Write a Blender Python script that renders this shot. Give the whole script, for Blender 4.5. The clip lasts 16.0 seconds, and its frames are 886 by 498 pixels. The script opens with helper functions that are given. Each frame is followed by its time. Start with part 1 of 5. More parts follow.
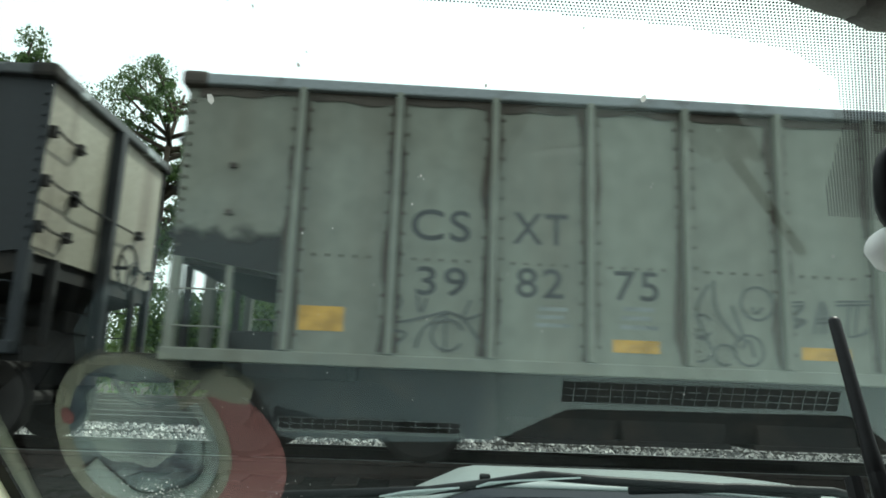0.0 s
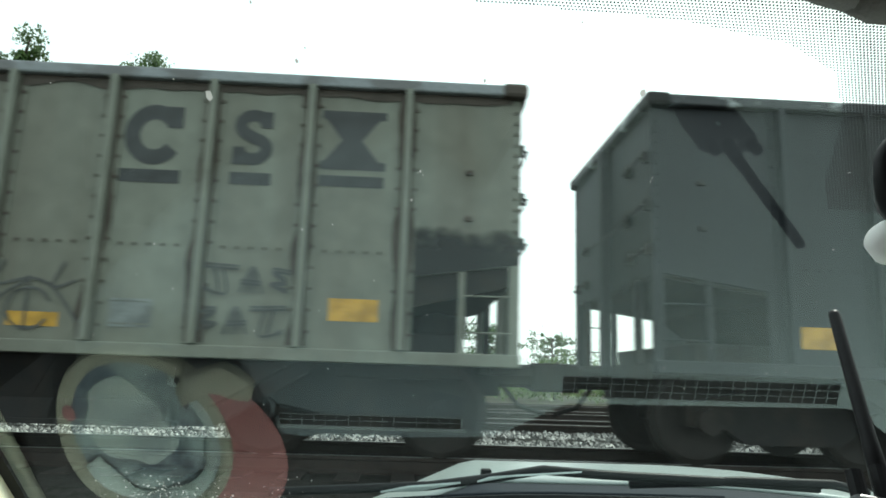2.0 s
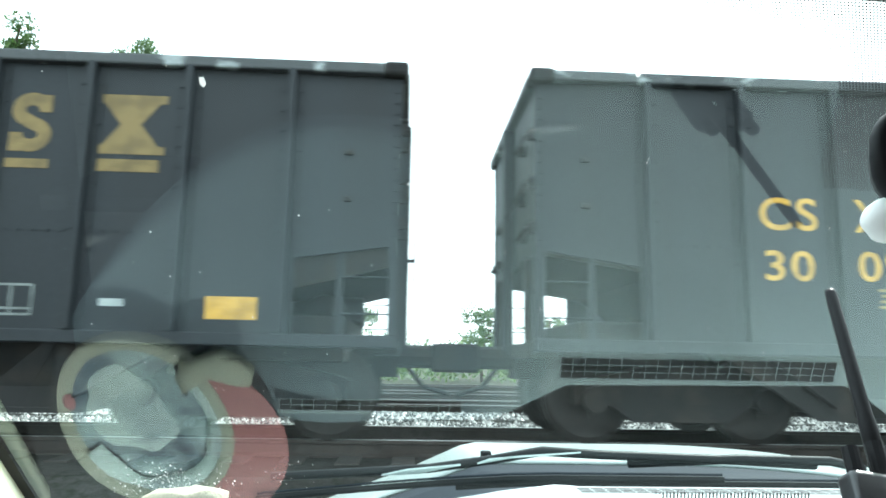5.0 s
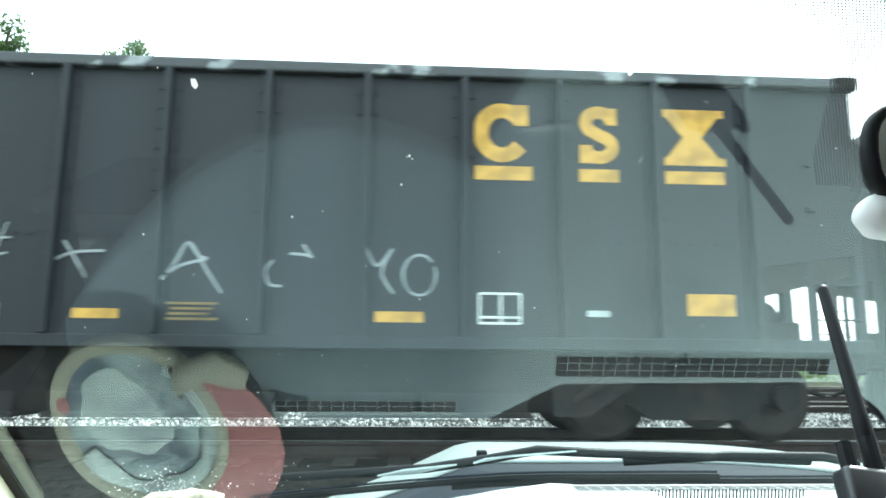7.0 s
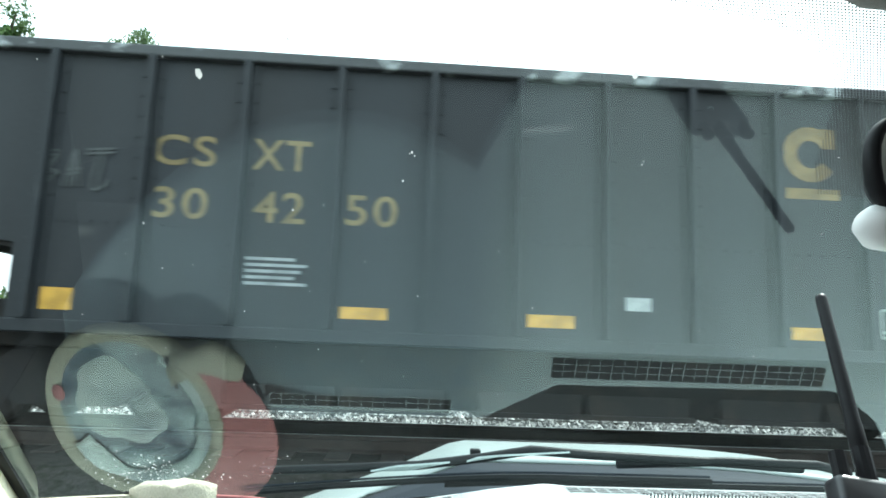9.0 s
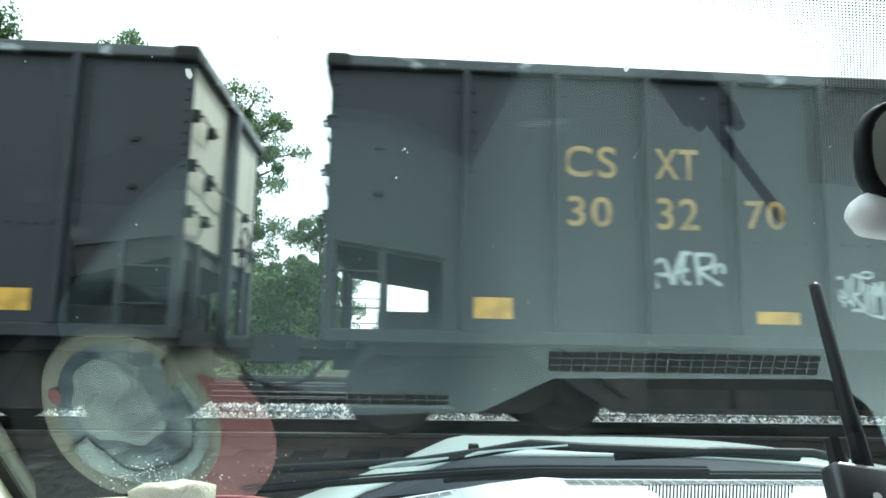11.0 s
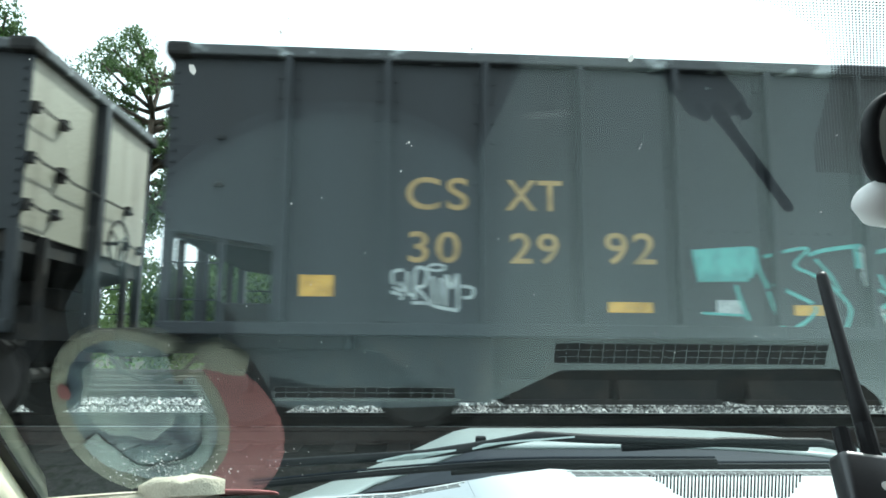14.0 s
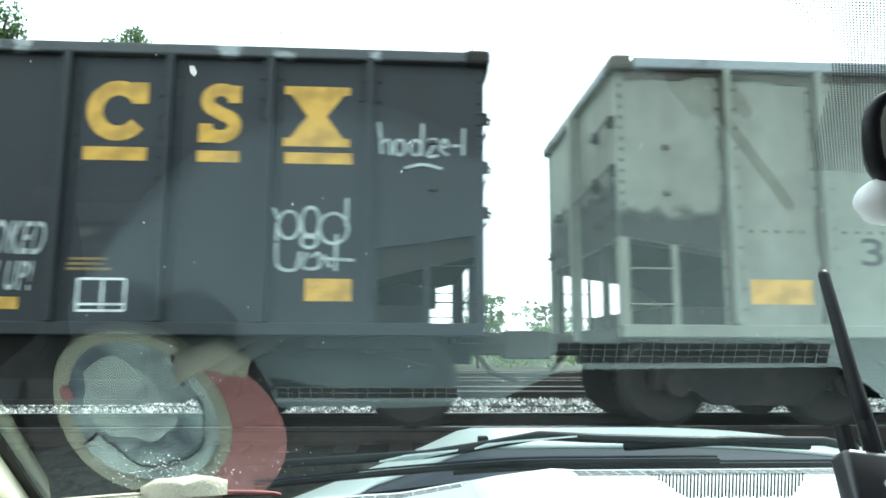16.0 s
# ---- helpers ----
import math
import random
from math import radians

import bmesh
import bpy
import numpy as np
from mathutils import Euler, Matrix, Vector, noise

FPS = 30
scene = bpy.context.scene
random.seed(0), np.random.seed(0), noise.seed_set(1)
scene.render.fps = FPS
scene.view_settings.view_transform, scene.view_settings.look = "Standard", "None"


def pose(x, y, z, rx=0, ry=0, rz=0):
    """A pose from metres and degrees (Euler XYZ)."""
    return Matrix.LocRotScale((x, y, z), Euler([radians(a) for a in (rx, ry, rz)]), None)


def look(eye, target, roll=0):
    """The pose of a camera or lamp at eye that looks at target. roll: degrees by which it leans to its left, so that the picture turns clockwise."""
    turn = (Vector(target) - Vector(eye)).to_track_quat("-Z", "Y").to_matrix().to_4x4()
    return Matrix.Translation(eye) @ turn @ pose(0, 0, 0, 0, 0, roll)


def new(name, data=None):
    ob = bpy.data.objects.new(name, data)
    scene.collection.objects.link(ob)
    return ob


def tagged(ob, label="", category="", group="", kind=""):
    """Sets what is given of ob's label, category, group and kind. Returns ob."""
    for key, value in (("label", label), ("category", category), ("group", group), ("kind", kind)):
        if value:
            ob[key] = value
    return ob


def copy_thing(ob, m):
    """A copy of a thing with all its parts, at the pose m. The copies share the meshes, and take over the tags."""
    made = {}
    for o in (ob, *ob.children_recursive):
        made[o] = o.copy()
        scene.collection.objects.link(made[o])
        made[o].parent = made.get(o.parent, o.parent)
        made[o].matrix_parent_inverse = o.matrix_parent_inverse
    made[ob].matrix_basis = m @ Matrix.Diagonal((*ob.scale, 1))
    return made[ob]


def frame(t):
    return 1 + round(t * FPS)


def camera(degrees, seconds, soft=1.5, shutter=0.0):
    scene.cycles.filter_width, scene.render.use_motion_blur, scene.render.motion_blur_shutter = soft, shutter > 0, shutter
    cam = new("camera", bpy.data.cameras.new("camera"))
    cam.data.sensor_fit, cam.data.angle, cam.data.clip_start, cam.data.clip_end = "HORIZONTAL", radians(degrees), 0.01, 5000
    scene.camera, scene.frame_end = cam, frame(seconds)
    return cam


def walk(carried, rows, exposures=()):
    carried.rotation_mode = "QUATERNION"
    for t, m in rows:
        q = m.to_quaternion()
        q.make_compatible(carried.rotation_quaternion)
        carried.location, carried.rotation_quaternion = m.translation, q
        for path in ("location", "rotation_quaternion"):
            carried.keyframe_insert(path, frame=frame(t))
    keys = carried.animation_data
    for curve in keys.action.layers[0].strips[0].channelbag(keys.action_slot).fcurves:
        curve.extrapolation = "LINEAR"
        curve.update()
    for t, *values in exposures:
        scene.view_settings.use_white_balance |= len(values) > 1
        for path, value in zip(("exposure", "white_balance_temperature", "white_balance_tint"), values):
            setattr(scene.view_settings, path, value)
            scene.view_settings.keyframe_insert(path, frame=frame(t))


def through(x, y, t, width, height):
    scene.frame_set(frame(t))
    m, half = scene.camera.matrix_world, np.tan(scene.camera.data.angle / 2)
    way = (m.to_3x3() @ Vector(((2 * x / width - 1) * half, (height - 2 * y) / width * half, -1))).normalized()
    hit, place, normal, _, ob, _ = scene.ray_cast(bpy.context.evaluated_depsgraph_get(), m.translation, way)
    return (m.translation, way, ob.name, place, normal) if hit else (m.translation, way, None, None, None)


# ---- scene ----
cam = camera(66.0, 16.0, soft=1.7, shutter=0.35)
EYE = 0.81   # eye height over the rail top, which is z = 0
EXPO = 1.34
GLOW = ((0.0, -1.35), (0.5, -0.95), (1.0, -0.8), (1.5, -0.9), (2.0, -1.25), (2.3, -1.35), (2.6, -1.35), (3.0, -0.77), (3.5, -0.3), (4.2, -0.15), (7.0, -0.07), (7.5, -0.27), (8.0, -0.95), (8.3, -1.25), (8.5, -1.1), (9.0, -0.35), (11.3, -0.6), (12.5, -0.1), (13.0, -0.17), (13.5, -0.75), (14.0, -0.75), (14.6, -0.2), (15.4, -0.1), (16.0, -0.4))
walk(cam, [
    (0.0, pose(0, 0, EYE, 101.00, -2.15, -3.03)),
    (0.5, pose(0, 0, EYE, 100.87, -2.19, -2.84)),
    (1.0, pose(0, 0, EYE, 100.74, -2.08, -2.85)),
    (1.5, pose(0, 0, EYE, 100.74, -1.94, -2.92)),
    (2.0, pose(0, 0, EYE, 100.63, -1.81, -2.98)),
    (2.5, pose(0, 0, EYE, 100.50, -1.76, -3.08)),
    (3.0, pose(0, 0, EYE, 100.28, -1.40, -3.05)),
    (3.5, pose(0, 0, EYE, 99.81, -1.27, -3.16)),
    (4.0, pose(0, 0, EYE, 99.50, -1.15, -3.15)),
    (6.5, pose(0, 0, EYE, 99.23, -0.66, -3.29)),
    (7.0, pose(0, 0, EYE, 99.30, -0.42, -3.49)),
    (7.5, pose(0, 0, EYE, 99.40, -0.44, -3.69)),
    (8.0, pose(0, 0, EYE, 99.52, -0.75, -3.81)),
    (8.5, pose(0, 0, EYE, 99.36, -1.51, -3.73)),
    (9.0, pose(0, 0, EYE, 99.11, -2.09, -3.79)),
    (11.5, pose(0, 0, EYE, 98.69, -0.54, -3.92)),
    (12.0, pose(0, 0, EYE, 98.57, -0.28, -3.71)),
    (12.5, pose(0, 0, EYE, 98.55, -0.48, -3.68)),
    (13.0, pose(0, 0, EYE, 98.46, -0.58, -3.64)),
    (13.5, pose(0, 0, EYE, 98.29, -0.53, -3.55)),
    (14.0, pose(0, 0, EYE, 98.20, -0.44, -3.54)),
    (14.5, pose(0, 0, EYE, 98.13, -0.27, -3.48)),
    (15.0, pose(0, 0, EYE, 98.19, -0.10, -3.56)),
    (15.5, pose(0, 0, EYE, 98.21, -0.15, -3.51)),
    (16.0, pose(0, 0, EYE, 98.20, -0.20, -3.40)),
], exposures=[(t, EXPO + e - (0.06 if t < 2.4 else 0), 6220 if t < 2.4 else 5800, 2) for t, e in GLOW])

# ---- light ----
SUN_AZ, SUN_EL = radians(42), radians(50)     # to the right of straight ahead, above the horizon
world = bpy.data.worlds.new("world")
scene.world = world
world.use_nodes = True
wn = world.node_tree.nodes
sky = wn.new("ShaderNodeTexSky")
sky.sky_type, sky.sun_disc = "NISHITA", False
sky.sun_elevation, sky.sun_rotation = SUN_EL, SUN_AZ
sky.air_density, sky.dust_density, sky.ozone_density = 1.0, 5.0, 0.6
wn["Background"].inputs[1].default_value = 0.15
haze = wn.new("ShaderNodeMix")        # thin white haze over the whole sky
haze.data_type = "RGBA"
haze.inputs[0].default_value, haze.inputs[7].default_value = 0.72, (12.2, 11.9, 11.8, 1)
world.node_tree.links.new(sky.outputs[0], haze.inputs[6])
world.node_tree.links.new(haze.outputs[2], wn["Background"].inputs[0])
sun = new("sun", bpy.data.lights.new("sun", "SUN"))
sun.data.energy, sun.data.angle, sun.data.color = 3.7, radians(0.6), (1.0, 0.95, 0.87)
sun.matrix_world = look((0, 0, 0), (-math.sin(SUN_AZ) * math.cos(SUN_EL), -math.cos(SUN_AZ) * math.cos(SUN_EL), -math.sin(SUN_EL)))


# ---- materials ----
def material(name, colour, rough=0.6, metal=0.0, vary=0.25, scale=3.0, fine=60.0, bump=0.04, tint=None, streak=False, patch=(0.45, 0.7), coords="Object", spec=0.5):
    """Base colour broken up by a broad stain and a fine grain, with a fine relief."""
    m = bpy.data.materials.new(name)
    m.use_nodes = True
    n, l = m.node_tree.nodes, m.node_tree.links
    b = n["Principled BSDF"]
    co = n.new("ShaderNodeTexCoord")
    mp = n.new("ShaderNodeMapping")
    l.new(co.outputs[coords], mp.inputs[0])
    if streak:
        mp.inputs["Scale"].default_value = (1, 1, 0.12)
    big, small = n.new("ShaderNodeTexNoise"), n.new("ShaderNodeTexNoise")
    big.inputs["Scale"].default_value, big.inputs["Detail"].default_value = scale, 6
    small.inputs["Scale"].default_value, small.inputs["Detail"].default_value = fine, 4
    l.new(mp.outputs[0], big.inputs["Vector"])
    l.new(co.outputs[coords], small.inputs["Vector"])
    ramp = n.new("ShaderNodeValToRGB")
    ramp.color_ramp.elements[0].position, ramp.color_ramp.elements[1].position = patch
    dark = tint or tuple(c * (1 - vary) for c in colour)
    ramp.color_ramp.elements[0].color, ramp.color_ramp.elements[1].color = (*colour, 1), (*dark, 1)
    l.new(big.outputs["Fac"], ramp.inputs[0])
    mix = n.new("ShaderNodeMix")
    mix.data_type, mix.blend_type = "RGBA", "OVERLAY"
    mix.inputs[0].default_value = vary
    l.new(ramp.outputs[0], mix.inputs[6])
    l.new(small.outputs["Fac"], mix.inputs[7])
    l.new(mix.outputs[2], b.inputs["Base Color"])
    b.inputs["Roughness"].default_value, b.inputs["Metallic"].default_value = rough, metal
    b.inputs["Specular IOR Level"].default_value = spec
    if bump:
        bp = n.new("ShaderNodeBump")
        bp.inputs["Strength"].default_value, bp.inputs["Distance"].default_value = bump, 0.01
        l.new(small.outputs["Fac"], bp.inputs["Height"])
        l.new(bp.outputs[0], b.inputs["Normal"])
    return m


PALE_PAINT = material("pale_paint", (0.205, 0.22, 0.18), 0.65, vary=0.3, scale=1.3, fine=5, bump=0.01, tint=(0.13, 0.12, 0.09), streak=True, patch=(0.4, 0.75))
DARK_PAINT = material("dark_paint", (0.0135, 0.0168, 0.021), 0.65, vary=0.35, scale=1.3, fine=22, tint=(0.008, 0.0088, 0.010), streak=True, patch=(0.4, 0.75))
PALE_CHORD = material("pale_chord", (0.25, 0.27, 0.28), 0.6, vary=0.3, scale=2.0, fine=25, tint=(0.15, 0.15, 0.15), patch=(0.5, 0.6))
DARK_CHORD = material("dark_chord", (0.055, 0.058, 0.06), 0.6, vary=0.4, scale=3.5, fine=20, tint=(0.30, 0.32, 0.32), patch=(0.58, 0.64))
# End paints with sunlight put into the colour; the rust is real.
SUNLIT_PALE_END = material("sunlit_rusty_cream", (0.34, 0.31, 0.24), 0.6, vary=0.4, scale=1.2, fine=30, tint=(0.28, 0.16, 0.08), streak=True, patch=(0.5, 0.72))
SUNLIT_DARK_END = material("sunlit_end_grey", (0.30, 0.28, 0.22), 0.6, vary=0.4, scale=1.5, fine=30, tint=(0.16, 0.13, 0.10), streak=True, patch=(0.5, 0.75))
# Rust brown, darkened to serve for the posts' shadow lines as well.
RUST_AND_SHADE = material("rust_and_shade", (0.085, 0.07, 0.056), 0.8, vary=0.4, scale=4)
# Grime, darkened further for the shade under the cars.
UNDER = material("shaded_underframe_grime", (0.014, 0.013, 0.0125), 0.9, vary=0.4, scale=3, tint=(0.028, 0.022, 0.017))
WHEEL_STEEL = material("wheel_steel", (0.025, 0.02, 0.017), 0.6, metal=0.3, vary=0.3)
RAIL_STEEL = material("rail_steel", (0.30, 0.29, 0.28), 0.4, metal=0.9, vary=0.3, scale=8)
RAIL_RUST = material("rail_rust", (0.035, 0.025, 0.02), 0.85, vary=0.4, scale=6)
TIE_WOOD = material("tie_wood", (0.035, 0.028, 0.023), 0.85, vary=0.5, scale=4, fine=40, bump=0.5)
OLD_BALLAST = material("old_dark_ballast", (0.036, 0.034, 0.031), 0.95, vary=0.6, scale=10, fine=30, bump=0.9, tint=(0.016, 0.018, 0.012), spec=0.1)
SOIL = material("soil", (0.055, 0.05, 0.036), 0.95, vary=0.5, scale=0.6, fine=15, bump=0.8, tint=(0.03, 0.04, 0.016), spec=0.1)
ASPHALT = material("asphalt", (0.036, 0.036, 0.037), 0.95, vary=0.4, scale=2, fine=120, bump=0.5, spec=0.1)
BARK = material("bark", (0.10, 0.075, 0.055), 0.9, vary=0.4, scale=6, fine=40, bump=0.8)
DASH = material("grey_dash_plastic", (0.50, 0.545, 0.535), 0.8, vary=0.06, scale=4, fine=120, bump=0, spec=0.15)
BINNACLE = material("dark_dash_plastic", (0.05, 0.05, 0.05), 0.9, vary=0.15, fine=400, bump=0.05, spec=0.1)
BLACK_PLASTIC = material("black_plastic", (0.012, 0.012, 0.013), 0.5, vary=0.2, fine=200, bump=0.02, spec=0.15)
CREAM_TRIM = material("cream_trim", (0.86, 0.82, 0.62), 0.7, vary=0.1, fine=250, bump=0.1)
GREY_TRIM = material("grey_headliner", (0.30, 0.29, 0.27), 0.95, vary=0.15, fine=500, bump=0.2)
BODY_PAINT = material("white_body_paint", (0.30, 0.335, 0.325), 0.3, vary=0.06, scale=5, fine=120, bump=0.02)
CHROME = material("bright_metal", (0.75, 0.75, 0.75), 0.2, metal=1.0, vary=0.1)


def leaf_material(name, a, b, through=0.4, start=0.0):
    m = bpy.data.materials.new(name)
    m.use_nodes = True
    n, l = m.node_tree.nodes, m.node_tree.links
    geo, ramp = n.new("ShaderNodeNewGeometry"), n.new("ShaderNodeValToRGB")
    ramp.color_ramp.elements[0].color, ramp.color_ramp.elements[1].color = (*a, 1), (*b, 1)
    ramp.color_ramp.elements[0].position = start
    l.new(geo.outputs["Random Per Island"], ramp.inputs[0])
    p, tr, mx = n["Principled BSDF"], n.new("ShaderNodeBsdfTranslucent"), n.new("ShaderNodeMixShader")
    p.inputs["Roughness"].default_value = 0.5
    l.new(ramp.outputs[0], p.inputs["Base Color"])
    l.new(ramp.outputs[0], tr.inputs["Color"])
    mx.inputs[0].default_value = through
    l.new(p.outputs[0], mx.inputs[1])
    l.new(tr.outputs[0], mx.inputs[2])
    l.new(mx.outputs[0], n["Material Output"].inputs[0])
    return m


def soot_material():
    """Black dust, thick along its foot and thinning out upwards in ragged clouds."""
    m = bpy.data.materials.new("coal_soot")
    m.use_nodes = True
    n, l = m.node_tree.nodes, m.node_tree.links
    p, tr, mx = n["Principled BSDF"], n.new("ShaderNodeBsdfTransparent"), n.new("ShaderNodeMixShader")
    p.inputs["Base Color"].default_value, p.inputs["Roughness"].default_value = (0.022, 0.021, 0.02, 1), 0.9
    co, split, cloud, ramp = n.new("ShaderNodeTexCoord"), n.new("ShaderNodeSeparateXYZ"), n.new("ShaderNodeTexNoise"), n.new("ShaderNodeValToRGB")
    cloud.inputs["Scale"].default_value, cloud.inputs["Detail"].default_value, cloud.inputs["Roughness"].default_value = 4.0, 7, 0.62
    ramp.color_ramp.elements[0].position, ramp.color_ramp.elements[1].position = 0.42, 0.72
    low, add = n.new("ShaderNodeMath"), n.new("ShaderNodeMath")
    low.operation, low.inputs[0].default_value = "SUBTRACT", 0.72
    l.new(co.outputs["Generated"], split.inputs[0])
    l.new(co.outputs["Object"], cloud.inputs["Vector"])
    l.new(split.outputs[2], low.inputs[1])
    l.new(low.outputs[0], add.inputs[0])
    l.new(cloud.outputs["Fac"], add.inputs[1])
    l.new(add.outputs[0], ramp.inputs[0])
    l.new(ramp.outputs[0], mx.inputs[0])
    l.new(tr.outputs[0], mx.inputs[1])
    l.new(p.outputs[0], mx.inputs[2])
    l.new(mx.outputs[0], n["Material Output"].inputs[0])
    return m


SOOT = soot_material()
LEAF = leaf_material("leaf", (0.035, 0.075, 0.02), (0.10, 0.17, 0.04))
BUSH_LEAF = leaf_material("bush_leaf", (0.05, 0.10, 0.02), (0.15, 0.23, 0.05))


def glass_material():
    m = bpy.data.materials.new("windshield_glass")
    m.use_nodes = True
    n, l = m.node_tree.nodes, m.node_tree.links
    n.remove(n["Principled BSDF"])
    fr, tr, gl, mx = (n.new("ShaderNode" + k) for k in ("Fresnel", "BsdfTransparent", "BsdfGlossy", "MixShader"))
    fr.inputs["IOR"].default_value = 1.49
    tr.inputs["Color"].default_value = (0.84, 0.96, 0.93, 1)
    gl.inputs["Roughness"].default_value = 0.0
    gl.inputs["Color"].default_value = (0.86, 1.0, 0.99, 1)
    l.new(fr.outputs[0], mx.inputs[0])
    l.new(tr.outputs[0], mx.inputs[1])
    l.new(gl.outputs[0], mx.inputs[2])
    l.new(mx.outputs[0], n["Material Output"].inputs[0])
    return m


GLASS = glass_material()
STONE = leaf_material("ballast_stone", (0.03, 0.03, 0.028), (0.60, 0.58, 0.55), 0.0, 0.35)


# ---- mesh helpers ----
def box(bm, x0, x1, y0, y1, z0, z1, bevel=0.0):
    vs = [bm.verts.new((x, y, z)) for x in (x0, x1) for y in (y0, y1) for z in (z0, z1)]
    fs = [bm.faces.new([vs[i] for i in q]) for q in ((0, 1, 3, 2), (4, 6, 7, 5), (0, 4, 5, 1), (2, 3, 7, 6), (0, 2, 6, 4), (1, 5, 7, 3))]
    if bevel:
        es = {e for f in fs for e in f.edges}
        bmesh.ops.bevel(bm, geom=list(es), offset=bevel, segments=2, affect="EDGES", profile=0.5)
    return bm


def prism(bm, outline, axis, a, b):
    """An outline in two axes pushed along the third, from a to b."""
    def put(p, w):
        return {"x": (w, p[0], p[1]), "y": (p[0], w, p[1]), "z": (p[0], p[1], w)}[axis]
    v0, v1 = [bm.verts.new(put(p, a)) for p in outline], [bm.verts.new(put(p, b)) for p in outline]
    bm.faces.new(v0), bm.faces.new(v1[::-1])
    for i in range(len(outline)):
        j = (i + 1) % len(outline)
        bm.faces.new((v0[j], v0[i], v1[i], v1[j]))
    return bm


def tube(bm, points, radius, sides=8, taper=None):
    """A round bar along points."""
    rings = []
    pts = [Vector(p) for p in points]
    for i, p in enumerate(pts):
        d = (pts[min(i + 1, len(pts) - 1)] - pts[max(i - 1, 0)]).normalized()
        u = d.cross(Vector((0, 0, 1)) if abs(d.z) < 0.9 else Vector((1, 0, 0))).normalized()
        v = d.cross(u)
        r = radius if taper is None else radius + (taper - radius) * i / (len(pts) - 1)
        rings.append([bm.verts.new(p + r * (math.cos(k) * u + math.sin(k) * v)) for k in [2 * math.pi * s / sides for s in range(sides)]])
    for a, b in zip(rings, rings[1:]):
        for s in range(sides):
            bm.faces.new((a[s], a[(s + 1) % sides], b[(s + 1) % sides], b[s]))
    bm.faces.new(rings[0][::-1]), bm.faces.new(rings[-1])
    return bm


def mesh_of(name, bm, mat, smooth=False):
    bmesh.ops.recalc_face_normals(bm, faces=bm.faces)
    me = bpy.data.meshes.new(name)
    bm.to_mesh(me)
    bm.free()
    me.materials.append(mat)
    if smooth:
        me.shade_smooth()
    return me


def part(name, bm, mat, parent=None, label="", smooth=False):
    ob = new(name, bm if isinstance(bm, bpy.types.Mesh) else mesh_of(name, bm, mat, smooth))
    ob.parent = parent
    return tagged(ob, label)


def B():
    return bmesh.new()

# ---- ground and tracks ----
SIDE = 6.4          # near side of the train
MID = 7.95          # middle of the near track


def ground():
    bm = B()
    xs = [-3000, -600, -150, -60, -30, -15, 0, 15, 30, 60, 150, 600, 3000]
    ys = [-3000, -300, -40, -10, 0, 3, 5.2, 10.8, 12, 19.9, 25, 30, 45, 90, 300, 3000]
    v = [[bm.verts.new((x, y, -0.42 if y < 4 else -0.34)) for x in xs] for y in ys]
    for i in range(len(ys) - 1):
        for j in range(len(xs) - 1):
            bm.faces.new((v[i][j], v[i][j + 1], v[i + 1][j + 1], v[i + 1][j]))
    tagged(part("ground", bm, SOIL), "dry brown soil with patches of weeds", "ground", kind="structure")
    bm = B()
    box(bm, -60, 60, -12, 5.3, -0.45, -0.39)
    tagged(part("road", bm, ASPHALT), "worn grey asphalt road before the crossing", "road", kind="structure")
    for mid, half in ((MID, 2.2), (13.7, 2.2), (17.9, 2.0), (23.2, 2.0)):
        bm = B()
        prism(bm, [(mid - half - 0.5, -0.4), (mid - half + 0.2, -0.17), (mid + half - 0.2, -0.17), (mid + half + 0.5, -0.4)], "x", -90, 90)
        tagged(part("ballast_bed", bm, OLD_BALLAST), "bed of old dark crushed stone under the rails", "ballast", "ballast beds", "structure")


def stones():
    """Loose crushed stone on the far side of the train."""
    rnd = random.Random(5)
    vs, fs = [], []
    for _ in range(24000):
        x, y = rnd.uniform(-13, 15), 8.8 + 4.4 * rnd.random() ** 1.3
        s = rnd.uniform(0.024, 0.06)
        z = -0.16 if not 10.0 < y < 11.6 else -0.2
        k = len(vs)
        a = rnd.uniform(0, 6.28)
        for i in range(4):
            r = s * rnd.uniform(0.7, 1.2)
            vs.append((x + r * math.cos(a + i * 1.57), y + r * math.sin(a + i * 1.57), z + rnd.uniform(0, 0.012)))
        vs.append((x + rnd.uniform(-0.3, 0.3) * s, y + rnd.uniform(-0.3, 0.3) * s, z + s * rnd.uniform(0.7, 1.3)))
        fs += [(k, k + 1, k + 4), (k + 1, k + 2, k + 4), (k + 2, k + 3, k + 4), (k + 3, k, k + 4)]
    me = bpy.data.meshes.new("loose_stones")
    me.from_pydata(vs, [], fs)
    me.materials.append(STONE)
    tagged(new("loose_stones", me), "sunlit loose crushed grey ballast stone", "gravel", kind="stuff")


RAIL = [(-0.07, -0.17), (0.07, -0.17), (0.07, -0.155), (0.012, -0.13), (0.012, -0.045), (0.036, -0.035), (0.036, -0.006), (0.026, 0), (-0.026, 0), (-0.036, -0.006), (-0.036, -0.035), (-0.012, -0.045), (-0.012, -0.13), (-0.07, -0.155)]


